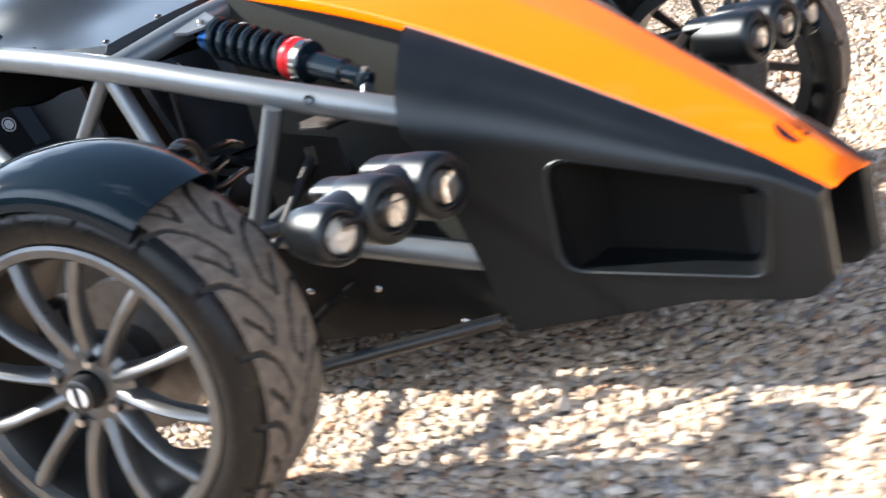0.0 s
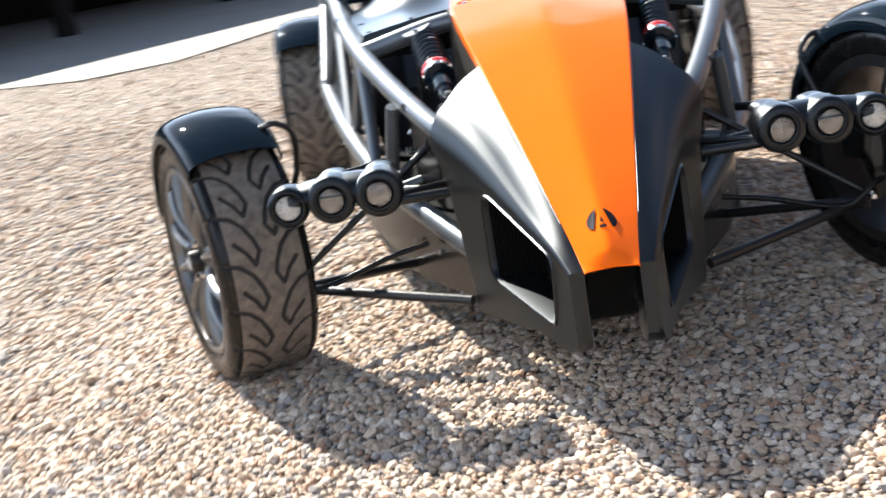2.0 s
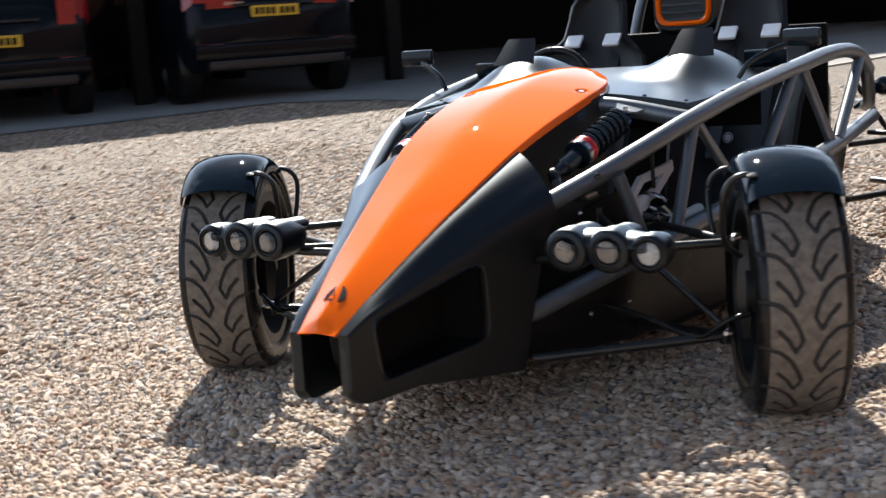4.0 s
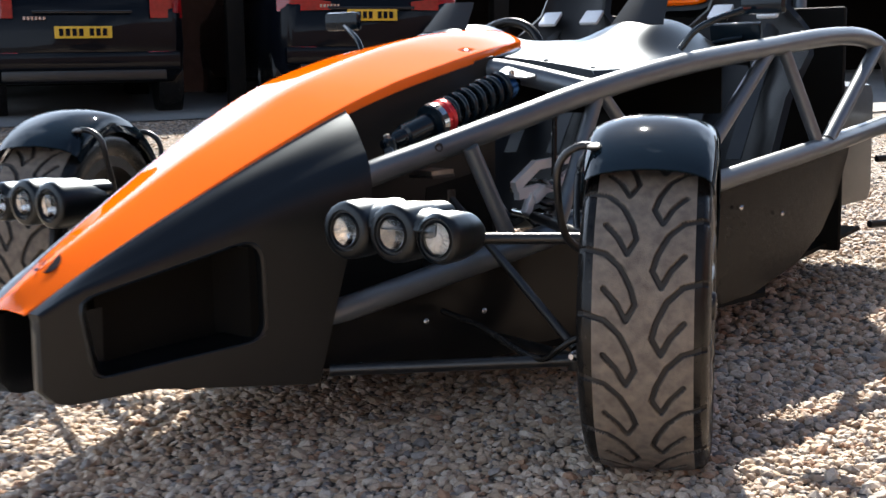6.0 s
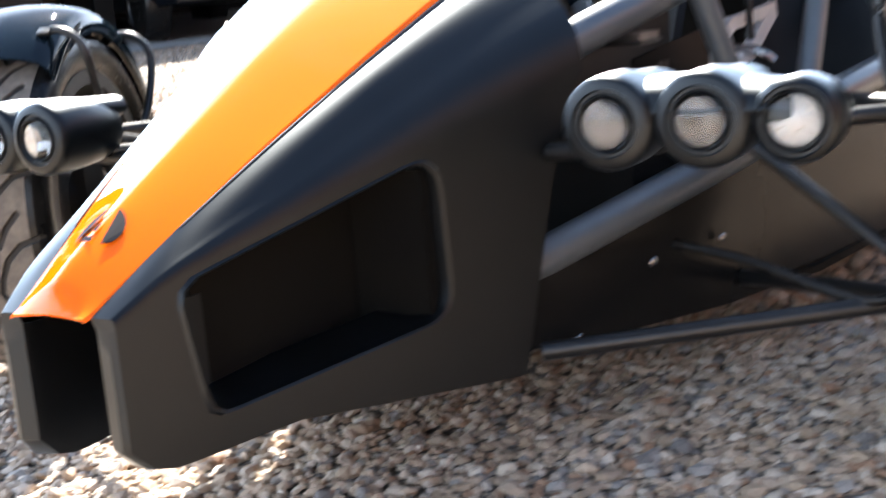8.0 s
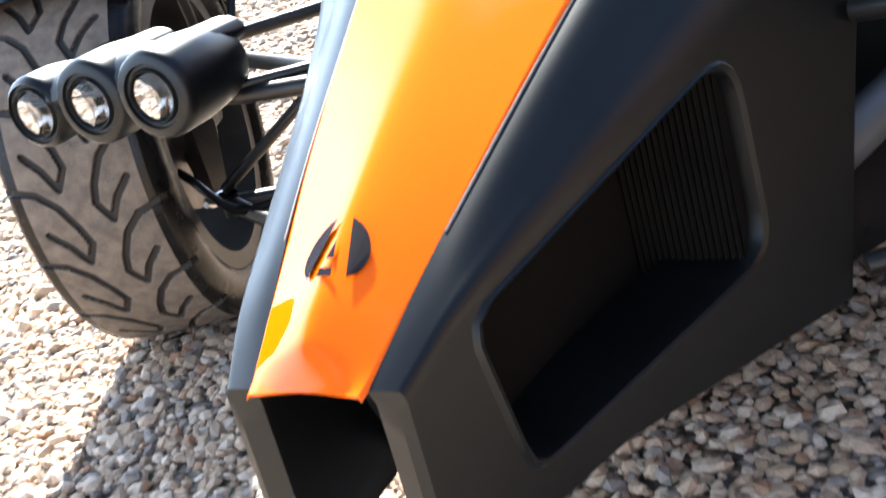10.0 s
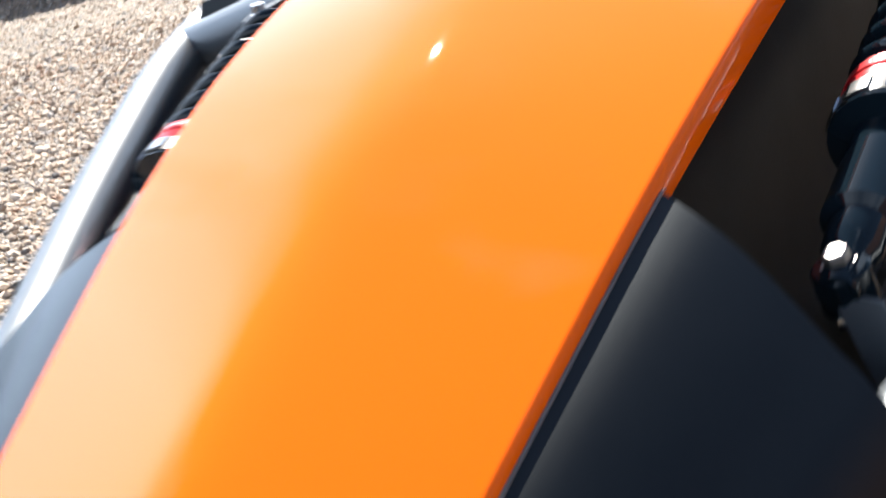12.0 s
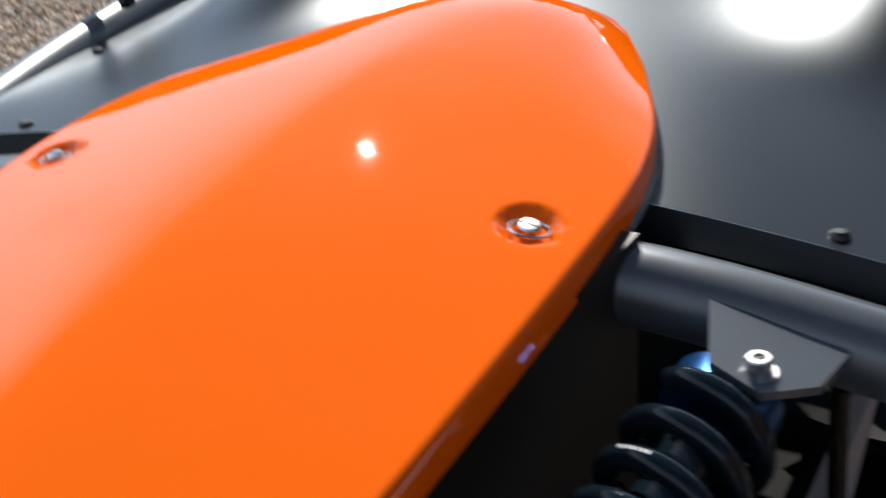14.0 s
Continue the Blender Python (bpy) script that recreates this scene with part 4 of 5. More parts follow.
    tube(bm, [(0.42, 0.47, 0.405), (0.27, 0.57, 0.40)], 0.007, 10)
    part("lamp_bracket", bm, BLACK, car, "black lamp bracket", s)


def tyre_mesh(radius, width, name, fine):
    """A road-legal track tyre: flat tread cut by hooked slanting grooves, rounded shoulders."""
    bm = bmesh.new()
    hw = width / 2
    pitch_count = 17
    circ = 2 * math.pi * radius
    pitch = circ / pitch_count
    seg = [((-0.025, 0.0), (-0.011, 0.026)), ((-0.011, 0.026), (-0.0176, 0.050)), ((-0.0176, 0.050), (-0.034, 0.083)), ((-0.034, 0.083), (-0.058, 0.106)), ((-0.058, 0.106), (-0.100, 0.118)), ((-0.025, 0.0), (-0.040, 0.028)), ((-0.040, 0.028), (-0.060, 0.050))]
    lines = []
    for (u0, v0), (u1, v1) in seg:
        lines.append((u0, v0, u1, v1))
        lines.append((-u0 + 0.004, v0 + pitch / 2, -u1 + 0.004, v1 + pitch / 2))
    k = width / 0.2
    full = []
    for u0, v0, u1, v1 in lines:
        for sh in (-1, 0, 1):
            full.append((u0 * k, v0 + sh * pitch, u1 * k, v1 + sh * pitch))
    L = np.array(full)
    pn, nu = (72, 112) if fine else (26, 46)
    na = pitch_count * pn
    us = np.linspace(-0.091 * k, 0.091 * k, nu)
    vs_ = (np.arange(pn) / pn) * pitch
    U, V = np.meshgrid(us, vs_)
    p = np.stack([U.ravel(), V.ravel()], 1)
    a, b = L[:, :2], L[:, 2:]
    d = b - a
    t = np.clip(((p[:, None] - a) * d).sum(-1) / (d ** 2).sum(-1), 0, 1)
    dist = np.linalg.norm(p[:, None] - a - t[..., None] * d, axis=-1).min(1).reshape(pn, nu)
    depth = np.clip((0.0050 - dist) / 0.0014, 0, 1) * 0.0055
    shoulder = 0.006 * (np.abs(us) / (0.091 * k)) ** 4
    loops, side = [], [(0.100 * k, radius - 0.016), (0.105 * k, radius - 0.035), (0.103 * k, radius - 0.052), (0.094 * k, radius - 0.066), (0.088 * k, radius - 0.074)]
    verts = []
    for i in range(na):
        w = 2 * math.pi * i / na
        row = [bm.verts.new((-x, r * math.sin(w), r * math.cos(w))) for x, r in reversed(side)]
        dd = depth[i % pn]
        for j in range(nu):
            r = radius - shoulder[j] - dd[j]
            row.append(bm.verts.new((us[j], r * math.sin(w), r * math.cos(w))))
        row += [bm.verts.new((x, r * math.sin(w), r * math.cos(w))) for x, r in side]
        verts.append(row)
    cut = [(depth[i] + depth[(i + 1) % pn] + np.roll(depth[i], -1) + np.roll(depth[(i + 1) % pn], -1)) > 0.0085 for i in range(pn)]
    for i in range(na):
        a_, b_ = verts[i], verts[(i + 1) % na]
        for j in range(len(a_) - 1):
            f = bm.faces.new((a_[j], a_[j + 1], b_[j + 1], b_[j]))
            q = j - len(side)
            if 0 <= q < nu - 1:
                f.material_index = 2 if cut[i % pn][q] else (1 if abs(us[q]) < 0.079 * k else 0)
    return mesh_from(name, bm, [RUBBER, TREAD, GROOVE])


def rim_mesh(r, half, s):
    """A many-spoked alloy rim; its face looks along +x times s."""
    bm = bmesh.new()
    lathe(bm, [(-half, r * 0.93), (-half, r + 0.004), (-half + 0.006, r + 0.005), (-half + 0.016, r * 0.955), (0, r * 0.90), (half - 0.018, r * 0.945), (half - 0.006, r + 0.006), (half + 0.003, r + 0.007), (half + 0.006, r + 0.002), (half + 0.004, r * 0.955), (half - 0.012, r * 0.93), (half - 0.03, r * 0.885), (0, r * 0.87), (-half, r * 0.90), (-half, r * 0.93)], (0, 0, 0), (1, 0, 0), 72, False)
    for f in bm.faces:
        c = f.calc_center_median()
        f.material_index = 1 if c.x < half - 0.016 else 0
    n = 12
    for k in range(n):
        w = 2 * math.pi * (k + 0.5) / n
        d, t = Vector((0, math.cos(w), math.sin(w))), Vector((0, -math.sin(w), math.cos(w)))
        loops = []
        for f in range(9):
            g = f / 8
            rad = 0.048 + (r * 0.945 - 0.048) * g
            x = half - 0.024 + 0.016 * math.sin(g * math.pi * 0.85) + 0.010 * g
            wd, th = 0.0078 + 0.0085 * (1 - g) ** 3 + 0.0045 * g ** 3, 0.012 + 0.006 * (1 - g)
            c = d * rad
            loops.append([Vector((x + q * th, 0, 0)) + c + t * (p * wd) for p, q in ((-1, -1), (-0.9, 0.2), (-0.45, 0.75), (0, 0.9), (0.45, 0.75), (0.9, 0.2), (1, -1))])
        rings(bm, loops, True, True)
    lathe(bm, [(half - 0.055, 0.074), (half - 0.022, 0.073), (half - 0.014, 0.066), (half - 0.011, 0.052), (half - 0.011, 0.030), (half - 0.020, 0.026), (half - 0.020, 0.001)], (0, 0, 0), (1, 0, 0), 40)
    if s < 0:
        bmesh.ops.scale(bm, vec=(-1, 1, 1), verts=bm.verts)
    return mesh_from("rim", bm, [RIM, BARREL])


TYRES = {}


def wheel(car, at, s, radius, width, rim_r, label):
    """One wheel: hub, tyre, rim, nuts and brake disc. s is the side its face looks to."""
    bm = bmesh.new()
    lathe(bm, [(-0.09, 0.05), (0.02, 0.055), (0.05, 0.05), (0.062, 0.030), (0.066, 0.028), (0.068, 0.001)], (0, 0, 0), (s, 0, 0), 30)
    hub = part("wheel", bm, BLACK, car, label, 1, at)
    if radius not in TYRES:
        TYRES[radius] = tyre_mesh(radius, width, "tyre", radius < 0.29)
    ty = new("tyre", TYRES[radius])
    ty.parent = hub
    ty["label"] = "dusty black tyre with hooked tread grooves"
    rm = new("rim", rim_mesh(rim_r, width * 0.47, s))
    rm.parent = hub
    rm["label"] = "silver-grey twelve-spoke alloy rim"
    bm = bmesh.new()
    lathe(bm, [(-0.05, 0.120), (-0.028, 0.120), (-0.028, 0.05), (-0.05, 0.05), (-0.05, 0.120)], (0, 0, 0), (s, 0, 0), 48, False)
    part("brake_disc", bm, DISC, hub, "steel brake disc")
    bm = bmesh.new()
    block(bm, (0.075, 0.06, 0.13), pose(-0.04 * s, 0.115, 0.03), 0.01)
    part("brake_caliper", bm, BLACK, hub, "black brake caliper")
    for k in range(4):
        w = math.pi / 2 * k + 0.5
        bm = bmesh.new()
        c = Vector((s * (width * 0.47 - 0.014), 0.050 * math.cos(w), 0.050 * math.sin(w)))
        lathe(bm, [(0, 0.010), (0.012, 0.010), (0.018, 0.008), (0.020, 0.001)], c, c + Vector((s, 0, 0)), 6)
        part("wheel_nut", bm, STEEL, hub, "bright wheel nut")
    bm = bmesh.new()
    lathe(bm, [(width * 0.47 - 0.03, 0.026), (width * 0.47 + 0.004, 0.026), (width * 0.47 + 0.013, 0.0245), (width * 0.47 + 0.0155, 0.021), (width * 0.47 + 0.0155, 0.001)], (0, 0, 0), (s, 0, 0), 28)
    cap = part("centre_cap", bm, BLACK, hub, "black centre cap")
    bm = bmesh.new()
    face = s * (width * 0.47 + 0.0164)
    for q in (1, -1):
        bm.faces.new([bm.verts.new((face, q * 0.0165 * math.cos(a), 0.0165 * math.sin(a))) for a in (radians(70 - 140 * k / 12) for k in range(13))])
    part("emblem", bm, WHITE, cap, "round pale emblem")
    return hub


def mudguard(car, hub_at, s, radius, a0, a1, hw, label):
    """A gloss black cycle wing over a tyre, from a0 degrees before its top to a1 behind, with its tubular stays."""
    bm = bmesh.new()
    sect = [(-1.0, -0.036), (-1.0, -0.024), (-0.985, -0.014), (-0.94, -0.004), (-0.84, 0.005), (-0.66, 0.013), (-0.4, 0.019), (-0.14, 0.0215), (0.14, 0.0215), (0.4, 0.019), (0.66, 0.013), (0.84, 0.005), (0.94, -0.004), (0.985, -0.014), (1.0, -0.024), (1.0, -0.036)]
    loops = []
    for k in range(37):
        g = k / 36
        w = radians(-a0 + (a0 + a1) * g)
        r = radius + 0.010 * math.sin(g * math.pi)
        taper = 1 - 0.05 * (2 * g - 1) ** 4
        loops.append([(hw * u * taper, (r + h) * math.sin(w), (r + h) * math.cos(w)) for u, h in sect])
    rings(bm, loops, close=False)
    ob = part("mudguard", bm, GLOSS, car, label, 1, hub_at)
    md = ob.modifiers.new("thick", "SOLIDIFY")
    md.thickness, md.offset = 0.003, -1
    i = -s
    for w0 in (-26, 34):
        bm = bmesh.new()
        y, z = radius * math.sin(radians(w0)), radius * math.cos(radians(w0))
        tube(bm, [(i * hw * 0.55, y, z + 0.004), (i * hw * 0.95, y, z + 0.016), (i * (hw + 0.030), y, z - 0.005), (i * (hw + 0.040), y * 0.95, z - 0.05), (i * (hw + 0.032), y * 0.6, z - 0.14), (i * 0.105, y * 0.3, 0.09)], 0.0068, 12, True)
        part("stay", bm, BLACK, ob, "black tubular stay")
    for w0 in (-26, 34):
        bm = bmesh.new()
        y, z = (radius + 0.017) * math.sin(radians(w0)), (radius + 0.017) * math.cos(radians(w0))
        block(bm, (0.022, 0.018, 0.005), Matrix.Translation((i * hw * 0.80, y, z)) @ pose(0, 0, 0, -w0), 0.003)
        part("clamp", bm, BLACK, ob)
    return ob


def suspension(car, s):
    """Wishbones, push rod, track rod and upright at one front corner."""
    up, lo = Vector((0.672, 0.735, 0.398)), Vector((0.655, 0.715, 0.178))
    for name, pts, r in (("upper_wishbone", [(0.33, 0.56, 0.395), up], 0.0105), ("upper_wishbone", [(0.415, 0.95, 0.40), up], 0.0105),
                         ("lower_wishbone", [(0.255, 0.50, 0.150), lo], 0.0115), ("lower_wishbone", [(0.36, 0.90, 0.150), lo], 0.0115),
                         ("push_rod", [(0.655, 0.712, 0.200), (0.30, 0.815, 0.448)], 0.0085)):
        bm = bmesh.new()
        tube(bm, pts, r, 12)
        b = Vector(pts[1])
        lathe(bm, [(-0.016, 0.006), (-0.016, 0.014), (0.016, 0.014), (0.016, 0.006)], b + Vector((0, 0, -0.002)), b + Vector((0, 0, 1)), 14)
        part(name, bm, BLACK, car, "black tubular " + name.replace("_", " "), s)
    for c in (up, lo):
        bm = bmesh.new()
        lathe(bm, [(-0.022, 0.006), (-0.020, 0.010), (0.0, 0.012), (0.020, 0.010), (0.026, 0.005)], c + Vector((0.012, -0.012, 0.012)), c + Vector((0.012, -1, 0.1)), 12)
        part("ball_joint", bm, STEEL, car, "bright ball joint bolt", s)
    bm = bmesh.new()
    rings(bm, [[(0.700 + a * w, 0.742 + b * w, z) for a, b in ((-0.014, -0.02), (0.014, -0.02), (0.014, 0.02), (-0.014, 0.02))] for w, z in ((0.6, 0.17), (0.9, 0.21), (1.3, 0.285), (0.9, 0.36), (0.6, 0.405))], True, True)
    part("upright", bm, BLACK, car, "", s)
    bm = bmesh.new()
    tube(bm, [(0.34, 0.735, 0.232), (0.44, 0.72, 0.215), (0.56, 0.685, 0.185), (0.612, 0.675, 0.183), (0.645, 0.672, 0.205), (0.675, 0.68, 0.225), (0.72, 0.70, 0.238)], 0.0068, 10, True)
    part("brake_hose", bm, RUBBER, car, "black flexible brake hose", s)


def cockpit(car):
    """Seats, bulkhead, intake, engine and rear frame behind the scuttle."""
    for s in (1, -1):
        bm = bmesh.new()
        rows = []
        for z, w, y in ((0.24, 0.20, 2.02), (0.40, 0.215, 2.10), (0.60, 0.225, 2.20), (0.72, 0.222, 2.27), (0.785, 0.205, 2.30), (0.825, 0.165, 2.32), (0.86, 0.128, 2.335), (0.92, 0.118, 2.365), (0.975, 0.112, 2.385), (1.005, 0.094, 2.392), (1.022, 0.06, 2.396)):
            rows.append([(0.29 + w * u, y - 0.05 * abs(u) ** 3 - (0.09 * abs(u) ** 3 if z < 0.7 else 0), z) for u in (-1, -0.9, -0.7, -0.4, 0, 0.4, 0.7, 0.9, 1)])
        rings(bm, rows, close=False)
        rows2 = [[(0.29 + 0.2 * u, 1.72 + 0.3 * f, 0.26 + 0.05 * abs(u) ** 3 - 0.02 * f) for u in (-1, -0.7, -0.3, 0, 0.3, 0.7, 1)] for f in (0, 0.3, 0.6, 1)]
        rings(bm, rows2, close=False)
        seat = part("seat", bm, SEAT, car, "black moulded bucket seat", s)
        md = seat.modifiers.new("thick", "SOLIDIFY")
        md.thickness = 0.018
        # harness shoulder pads with bright buckles
        for dx in (-0.075, 0.075):
            bm = bmesh.new()
            rings(bm, [[(0.29 + dx + u * 0.022, 2.33 - 0.30 * f + 0.0, 0.86 - 0.42 * f) for u in (-1, 1)] for f in (0, 0.35, 0.7, 1)], close=False)
            strap = part("harness_strap", bm, BLACK, seat, "black harness strap", s)
            strap.modifiers.new("thick", "SOLIDIFY").thickness = 0.004
            bm = bmesh.new()
            block(bm, (0.062, 0.012, 0.06), pose(0.29 + dx, 2.262, 0.848, -50), 0.004)
            part("buckle", bm, ALUMINIUM, strap, "bright steel harness buckle", s)
        # door mirror on its stalk
        bm = bmesh.new()
        tube(bm, [(0.478, 1.475, 0.735), (0.505, 1.49, 0.775), (0.545, 1.51, 0.800), (0.60, 1.545, 0.822)], 0.008, 10, True)
        block(bm, (0.11, 0.028, 0.052), pose(0.635, 1.575, 0.838, 0, 0, -8), 0.010)
        mir = part("door_mirror", bm, GLOSS, car, "small black door mirror on a stalk", s)
        bm = bmesh.new()
        block(bm, (0.096, 0.003, 0.040), pose(0.637, 1.591, 0.838, 0, 0, -8), 0.001)
        part("mirror_glass", bm, REFLECTOR, mir, "mirror glass", s)
        # switch panel and levers by the cockpit's side
        bm = bmesh.new()
        block(bm, (0.13, 0.02, 0.055), pose(0.47, 1.80, 0.775, 18, 0, 6), 0.006)
        tube(bm, [(0.40, 1.74, 0.73), (0.43, 1.77, 0.755), (0.49, 1.79, 0.765)], 0.006, 8, True)
        part("switch_panel", bm, GLOSS, car, "gloss black switch panel", s)
        # round emblem on the seat's front
        bm = bmesh.new()
        for r0, r1 in ((0.0175, 0.0150), (0.0115, 0.0)):
            rings(bm, [[(0.25 + r * math.cos(w), 2.125 + 0.4 * r * math.sin(w) - 0.016, 0.50 + r * math.sin(w)) for w in (2 * math.pi * k / 20 for k in range(20))] for r in (r0, max(r1, 0.001))], True, False)
        part("emblem", bm, WHITE, seat, "small round white emblem", s)
        # rear wheel arches, rods and uprights
        for p, q, r in (((0.52, 2.75, 0.40), (0.74, 3.06, 0.40), 0.011), ((0.50, 3.2, 0.40), (0.74, 3.06, 0.40), 0.011), ((0.52, 2.7, 0.20), (0.74, 3.06, 0.20), 0.012), ((0.50, 3.25, 0.20), (0.74, 3.06, 0.20), 0.012), ((0.50, 2.95, 0.62), (0.72, 3.05, 0.24), 0.010)):
            bm = bmesh.new()
            tube(bm, [p, q], r, 10)
            part("rear_wishbone", bm, BLACK, car, "black rear wishbone tube", s)
        bm = bmesh.new()
        tube(bm, [(0.644, 2.44, 0.70), (0.60, 2.70, 0.56), (0.50, 3.1, 0.52), (0.42, 3.4, 0.50)], 0.0225, 16, True)
        part("rear_rail", bm, TUBE, car, "graphite rear frame tube", s)
        bm = bmesh.new()
        tube(bm, [(0.30, 2.62, 0.60), (0.28, 2.70, 0.90), (0.22, 2.74, 1.08), (0.06, 2.75, 1.14)], 0.021, 14, True)
        part("roll_hoop", bm, TUBE, car, "graphite roll hoop", s)
        bm = bmesh.new()
        bmesh.ops.create_uvsphere(bm, u_segments=20, v_segments=12, radius=0.036, matrix=Matrix.Translation((0.60, 2.98, 0.600)))
        tube(bm, [(0.60, 2.98, 0.60), (0.50, 2.93, 0.52)], 0.008, 8)
        part("expansion_tank", bm, GLOSS, car, "small round black tank", s)
    bm = bmesh.new()
    rings(bm, [[(-0.48, 1.70, z), (-0.2, 1.68, z), (0.2, 1.68, z), (0.48, 1.70, z)] for z in (0.58, 0.62, 0.66, 0.70)], close=False)
    bh = part("dash_panel", bm, INSIDE, car, "dark dash panel under the scuttle")
    bh.modifiers.new("thick", "SOLIDIFY").thickness = 0.006
    bm = bmesh.new()
    block(bm, (1.0, 0.03, 0.72), pose(0, 2.50, 0.50), 0.01)
    part("seat_bulkhead", bm, INSIDE, car, "dark seat-back bulkhead")
    # steering wheel behind the driver's dome
    bm = bmesh.new()
    ring = [Vector((0.285 * -1 + 0.14 * math.cos(a), 1.86 + 0.05 * math.sin(a), 0.70 + 0.13 * math.sin(a))) for a in (2 * math.pi * k / 40 for k in range(41))]
    tube(bm, ring, 0.014, 10)
    block(bm, (0.25, 0.02, 0.03), pose(-0.285, 1.86, 0.70, -20), 0.006)
    part("steering_wheel", bm, RUBBER, car, "black steering wheel")
    # air intake between the head rests
    bm = bmesh.new()
    rows = []
    for y, w, h, z in ((2.44, 0.118, 0.120, 0.985), (2.47, 0.128, 0.135, 0.985), (2.60, 0.15, 0.15, 0.97), (2.85, 0.16, 0.13, 0.92)):
        rows.append([(w * math.copysign(abs(math.cos(a)) ** 0.45, math.cos(a)), y, z + h * math.copysign(abs(math.sin(a)) ** 0.45, math.sin(a))) for a in (2 * math.pi * k / 32 for k in range(32))])
    rings(bm, rows, True, True)
    intake = part("air_intake", bm, COWL, car, "black engine intake box with an orange mouth")
    bm = bmesh.new()
    sq = lambda w, h, y: [(w * math.copysign(abs(math.cos(a)) ** 0.4, math.cos(a)), y, 0.985 + h * math.copysign(abs(math.sin(a)) ** 0.4, math.sin(a))) for a in (2 * math.pi * k / 32 for k in range(32))]
    rings(bm, [sq(0.104, 0.104, 2.440), sq(0.104, 0.104, 2.424), sq(0.097, 0.097, 2.418), sq(0.088, 0.088, 2.424), sq(0.086, 0.086, 2.440)], True, False)
    part("intake_rim", bm, ORANGE, intake, "glossy orange intake rim")
    for k in range(7):
        bm = bmesh.new()
        z = 0.905 + 0.027 * k
        block(bm, (0.168, 0.014, 0.008), pose(0, 2.432, z, 25), 0.002)
        part("slat", bm, TUBE, intake, "grey grille slat")
    bm = bmesh.new()
    block(bm, (0.70, 0.62, 0.42), pose(0, 2.95, 0.42), 0.05)
    block(bm, (0.44, 0.40, 0.18), pose(0.02, 2.92, 0.70), 0.03)
    for k in range(4):
        tube(bm, [(0.2 - 0.12 * k, 2.78, 0.74), (0.22 - 0.12 * k, 2.66, 0.70), (0.22 - 0.12 * k, 2.60, 0.58)], 0.022, 12, True)
    part("engine", bm, BLACK, car, "dark engine behind the seats")
    # pedal box and pipes that show through the front bay
    for pts in ([(0.36, 0.93, 0.40), (0.28, 0.98, 0.43), (0.16, 0.95, 0.42)], [(0.34, 0.86, 0.37), (0.24, 0.90, 0.36), (0.12, 0.86, 0.38)], [(-0.36, 0.93, 0.42), (-0.28, 0.98, 0.40), (-0.16, 0.95, 0.44)]):
        bm = bmesh.new()
        tube(bm, pts, 0.010, 10, True)
        part("coolant_pipe", bm, STEEL, car, "bright pipe in the front bay")
    for pts, r in (([(0.36, 1.16, 0.425), (0.33, 1.15, 0.445), (0.24, 1.18, 0.445), (0.17, 1.24, 0.42)], 0.0085), ([(0.36, 1.17, 0.385), (0.29, 1.17, 0.37), (0.18, 1.23, 0.37)], 0.0085),
                   ([(0.31, 1.20, 0.60), (0.32, 1.18, 0.46)], 0.006)):
        for s in (1, -1):
            bm = bmesh.new()
            tube(bm, pts, r, 10, True)
            part("pedal_arm", bm, STEEL if r > 0.007 else RUBBER, car, "bright bent pedal arm in the front bay" if r > 0.007 else "black pedal cable", s)
    for c, size, turn in (((0.29, 1.18, 0.405), (0.09, 0.03, 0.012), 20), ((0.25, 1.22, 0.36), (0.06, 0.05, 0.010), -25), ((0.345, 1.17, 0.36), (0.03, 0.02, 0.06), 10)):
        for s in (1, -1):
            bm = bmesh.new()
            block(bm, size, pose(*c, 15, 20, turn), 0.003)
            part("pedal_bracket", bm, STEEL, car, "bright folded pedal bracket", s)
    bm = bmesh.new()
    for p, q, w in (((0.300, 1.050, 0.446), (0.298, 1.140, 0.488), 0.024), ((0.298, 1.135, 0.487), (0.294, 1.400, 0.497), 0.020), ((0.294, 1.400, 0.497), (0.298, 1.235, 0.436), 0.030), ((0.298, 1.240, 0.438), (0.300, 1.060, 0.430), 0.024)):
        p, q = Vector(p), Vector(q)
        up = Vector((0, 0, 1)).cross(q - p).normalized().cross(q - p).normalized() * (w / 2)
        rings(bm, [[c + up + Vector((0.007, 0, 0)), c + up - Vector((0.007, 0, 0)), c - up - Vector((0.007, 0, 0)), c - up + Vector((0.007, 0, 0))] for c in (p, q)], True, True)
    part("pedal_frame", bm, ALUMINIUM, car, "pale aluminium pedal frame")
    bm = bmesh.new()
    tube(bm, [(0.36, 1.18, 0.372), (0.362, 1.27, 0.362), (0.36, 1.44, 0.362)], 0.017, 14, True)
    part("footwell_tube", bm, ALUMINIUM, car, "pale footwell tube")
    bm = bmesh.new()
    block(bm, (0.02, 0.05, 0.022), pose(0.31, 1.13, 0.425, 25), 0.004)
    block(bm, (0.016, 0.022, 0.05), pose(0.305, 1.10, 0.405, -30), 0.003)
    part("pedal_pivot", bm, ALUMINIUM, car, "pale aluminium pedal pivot")
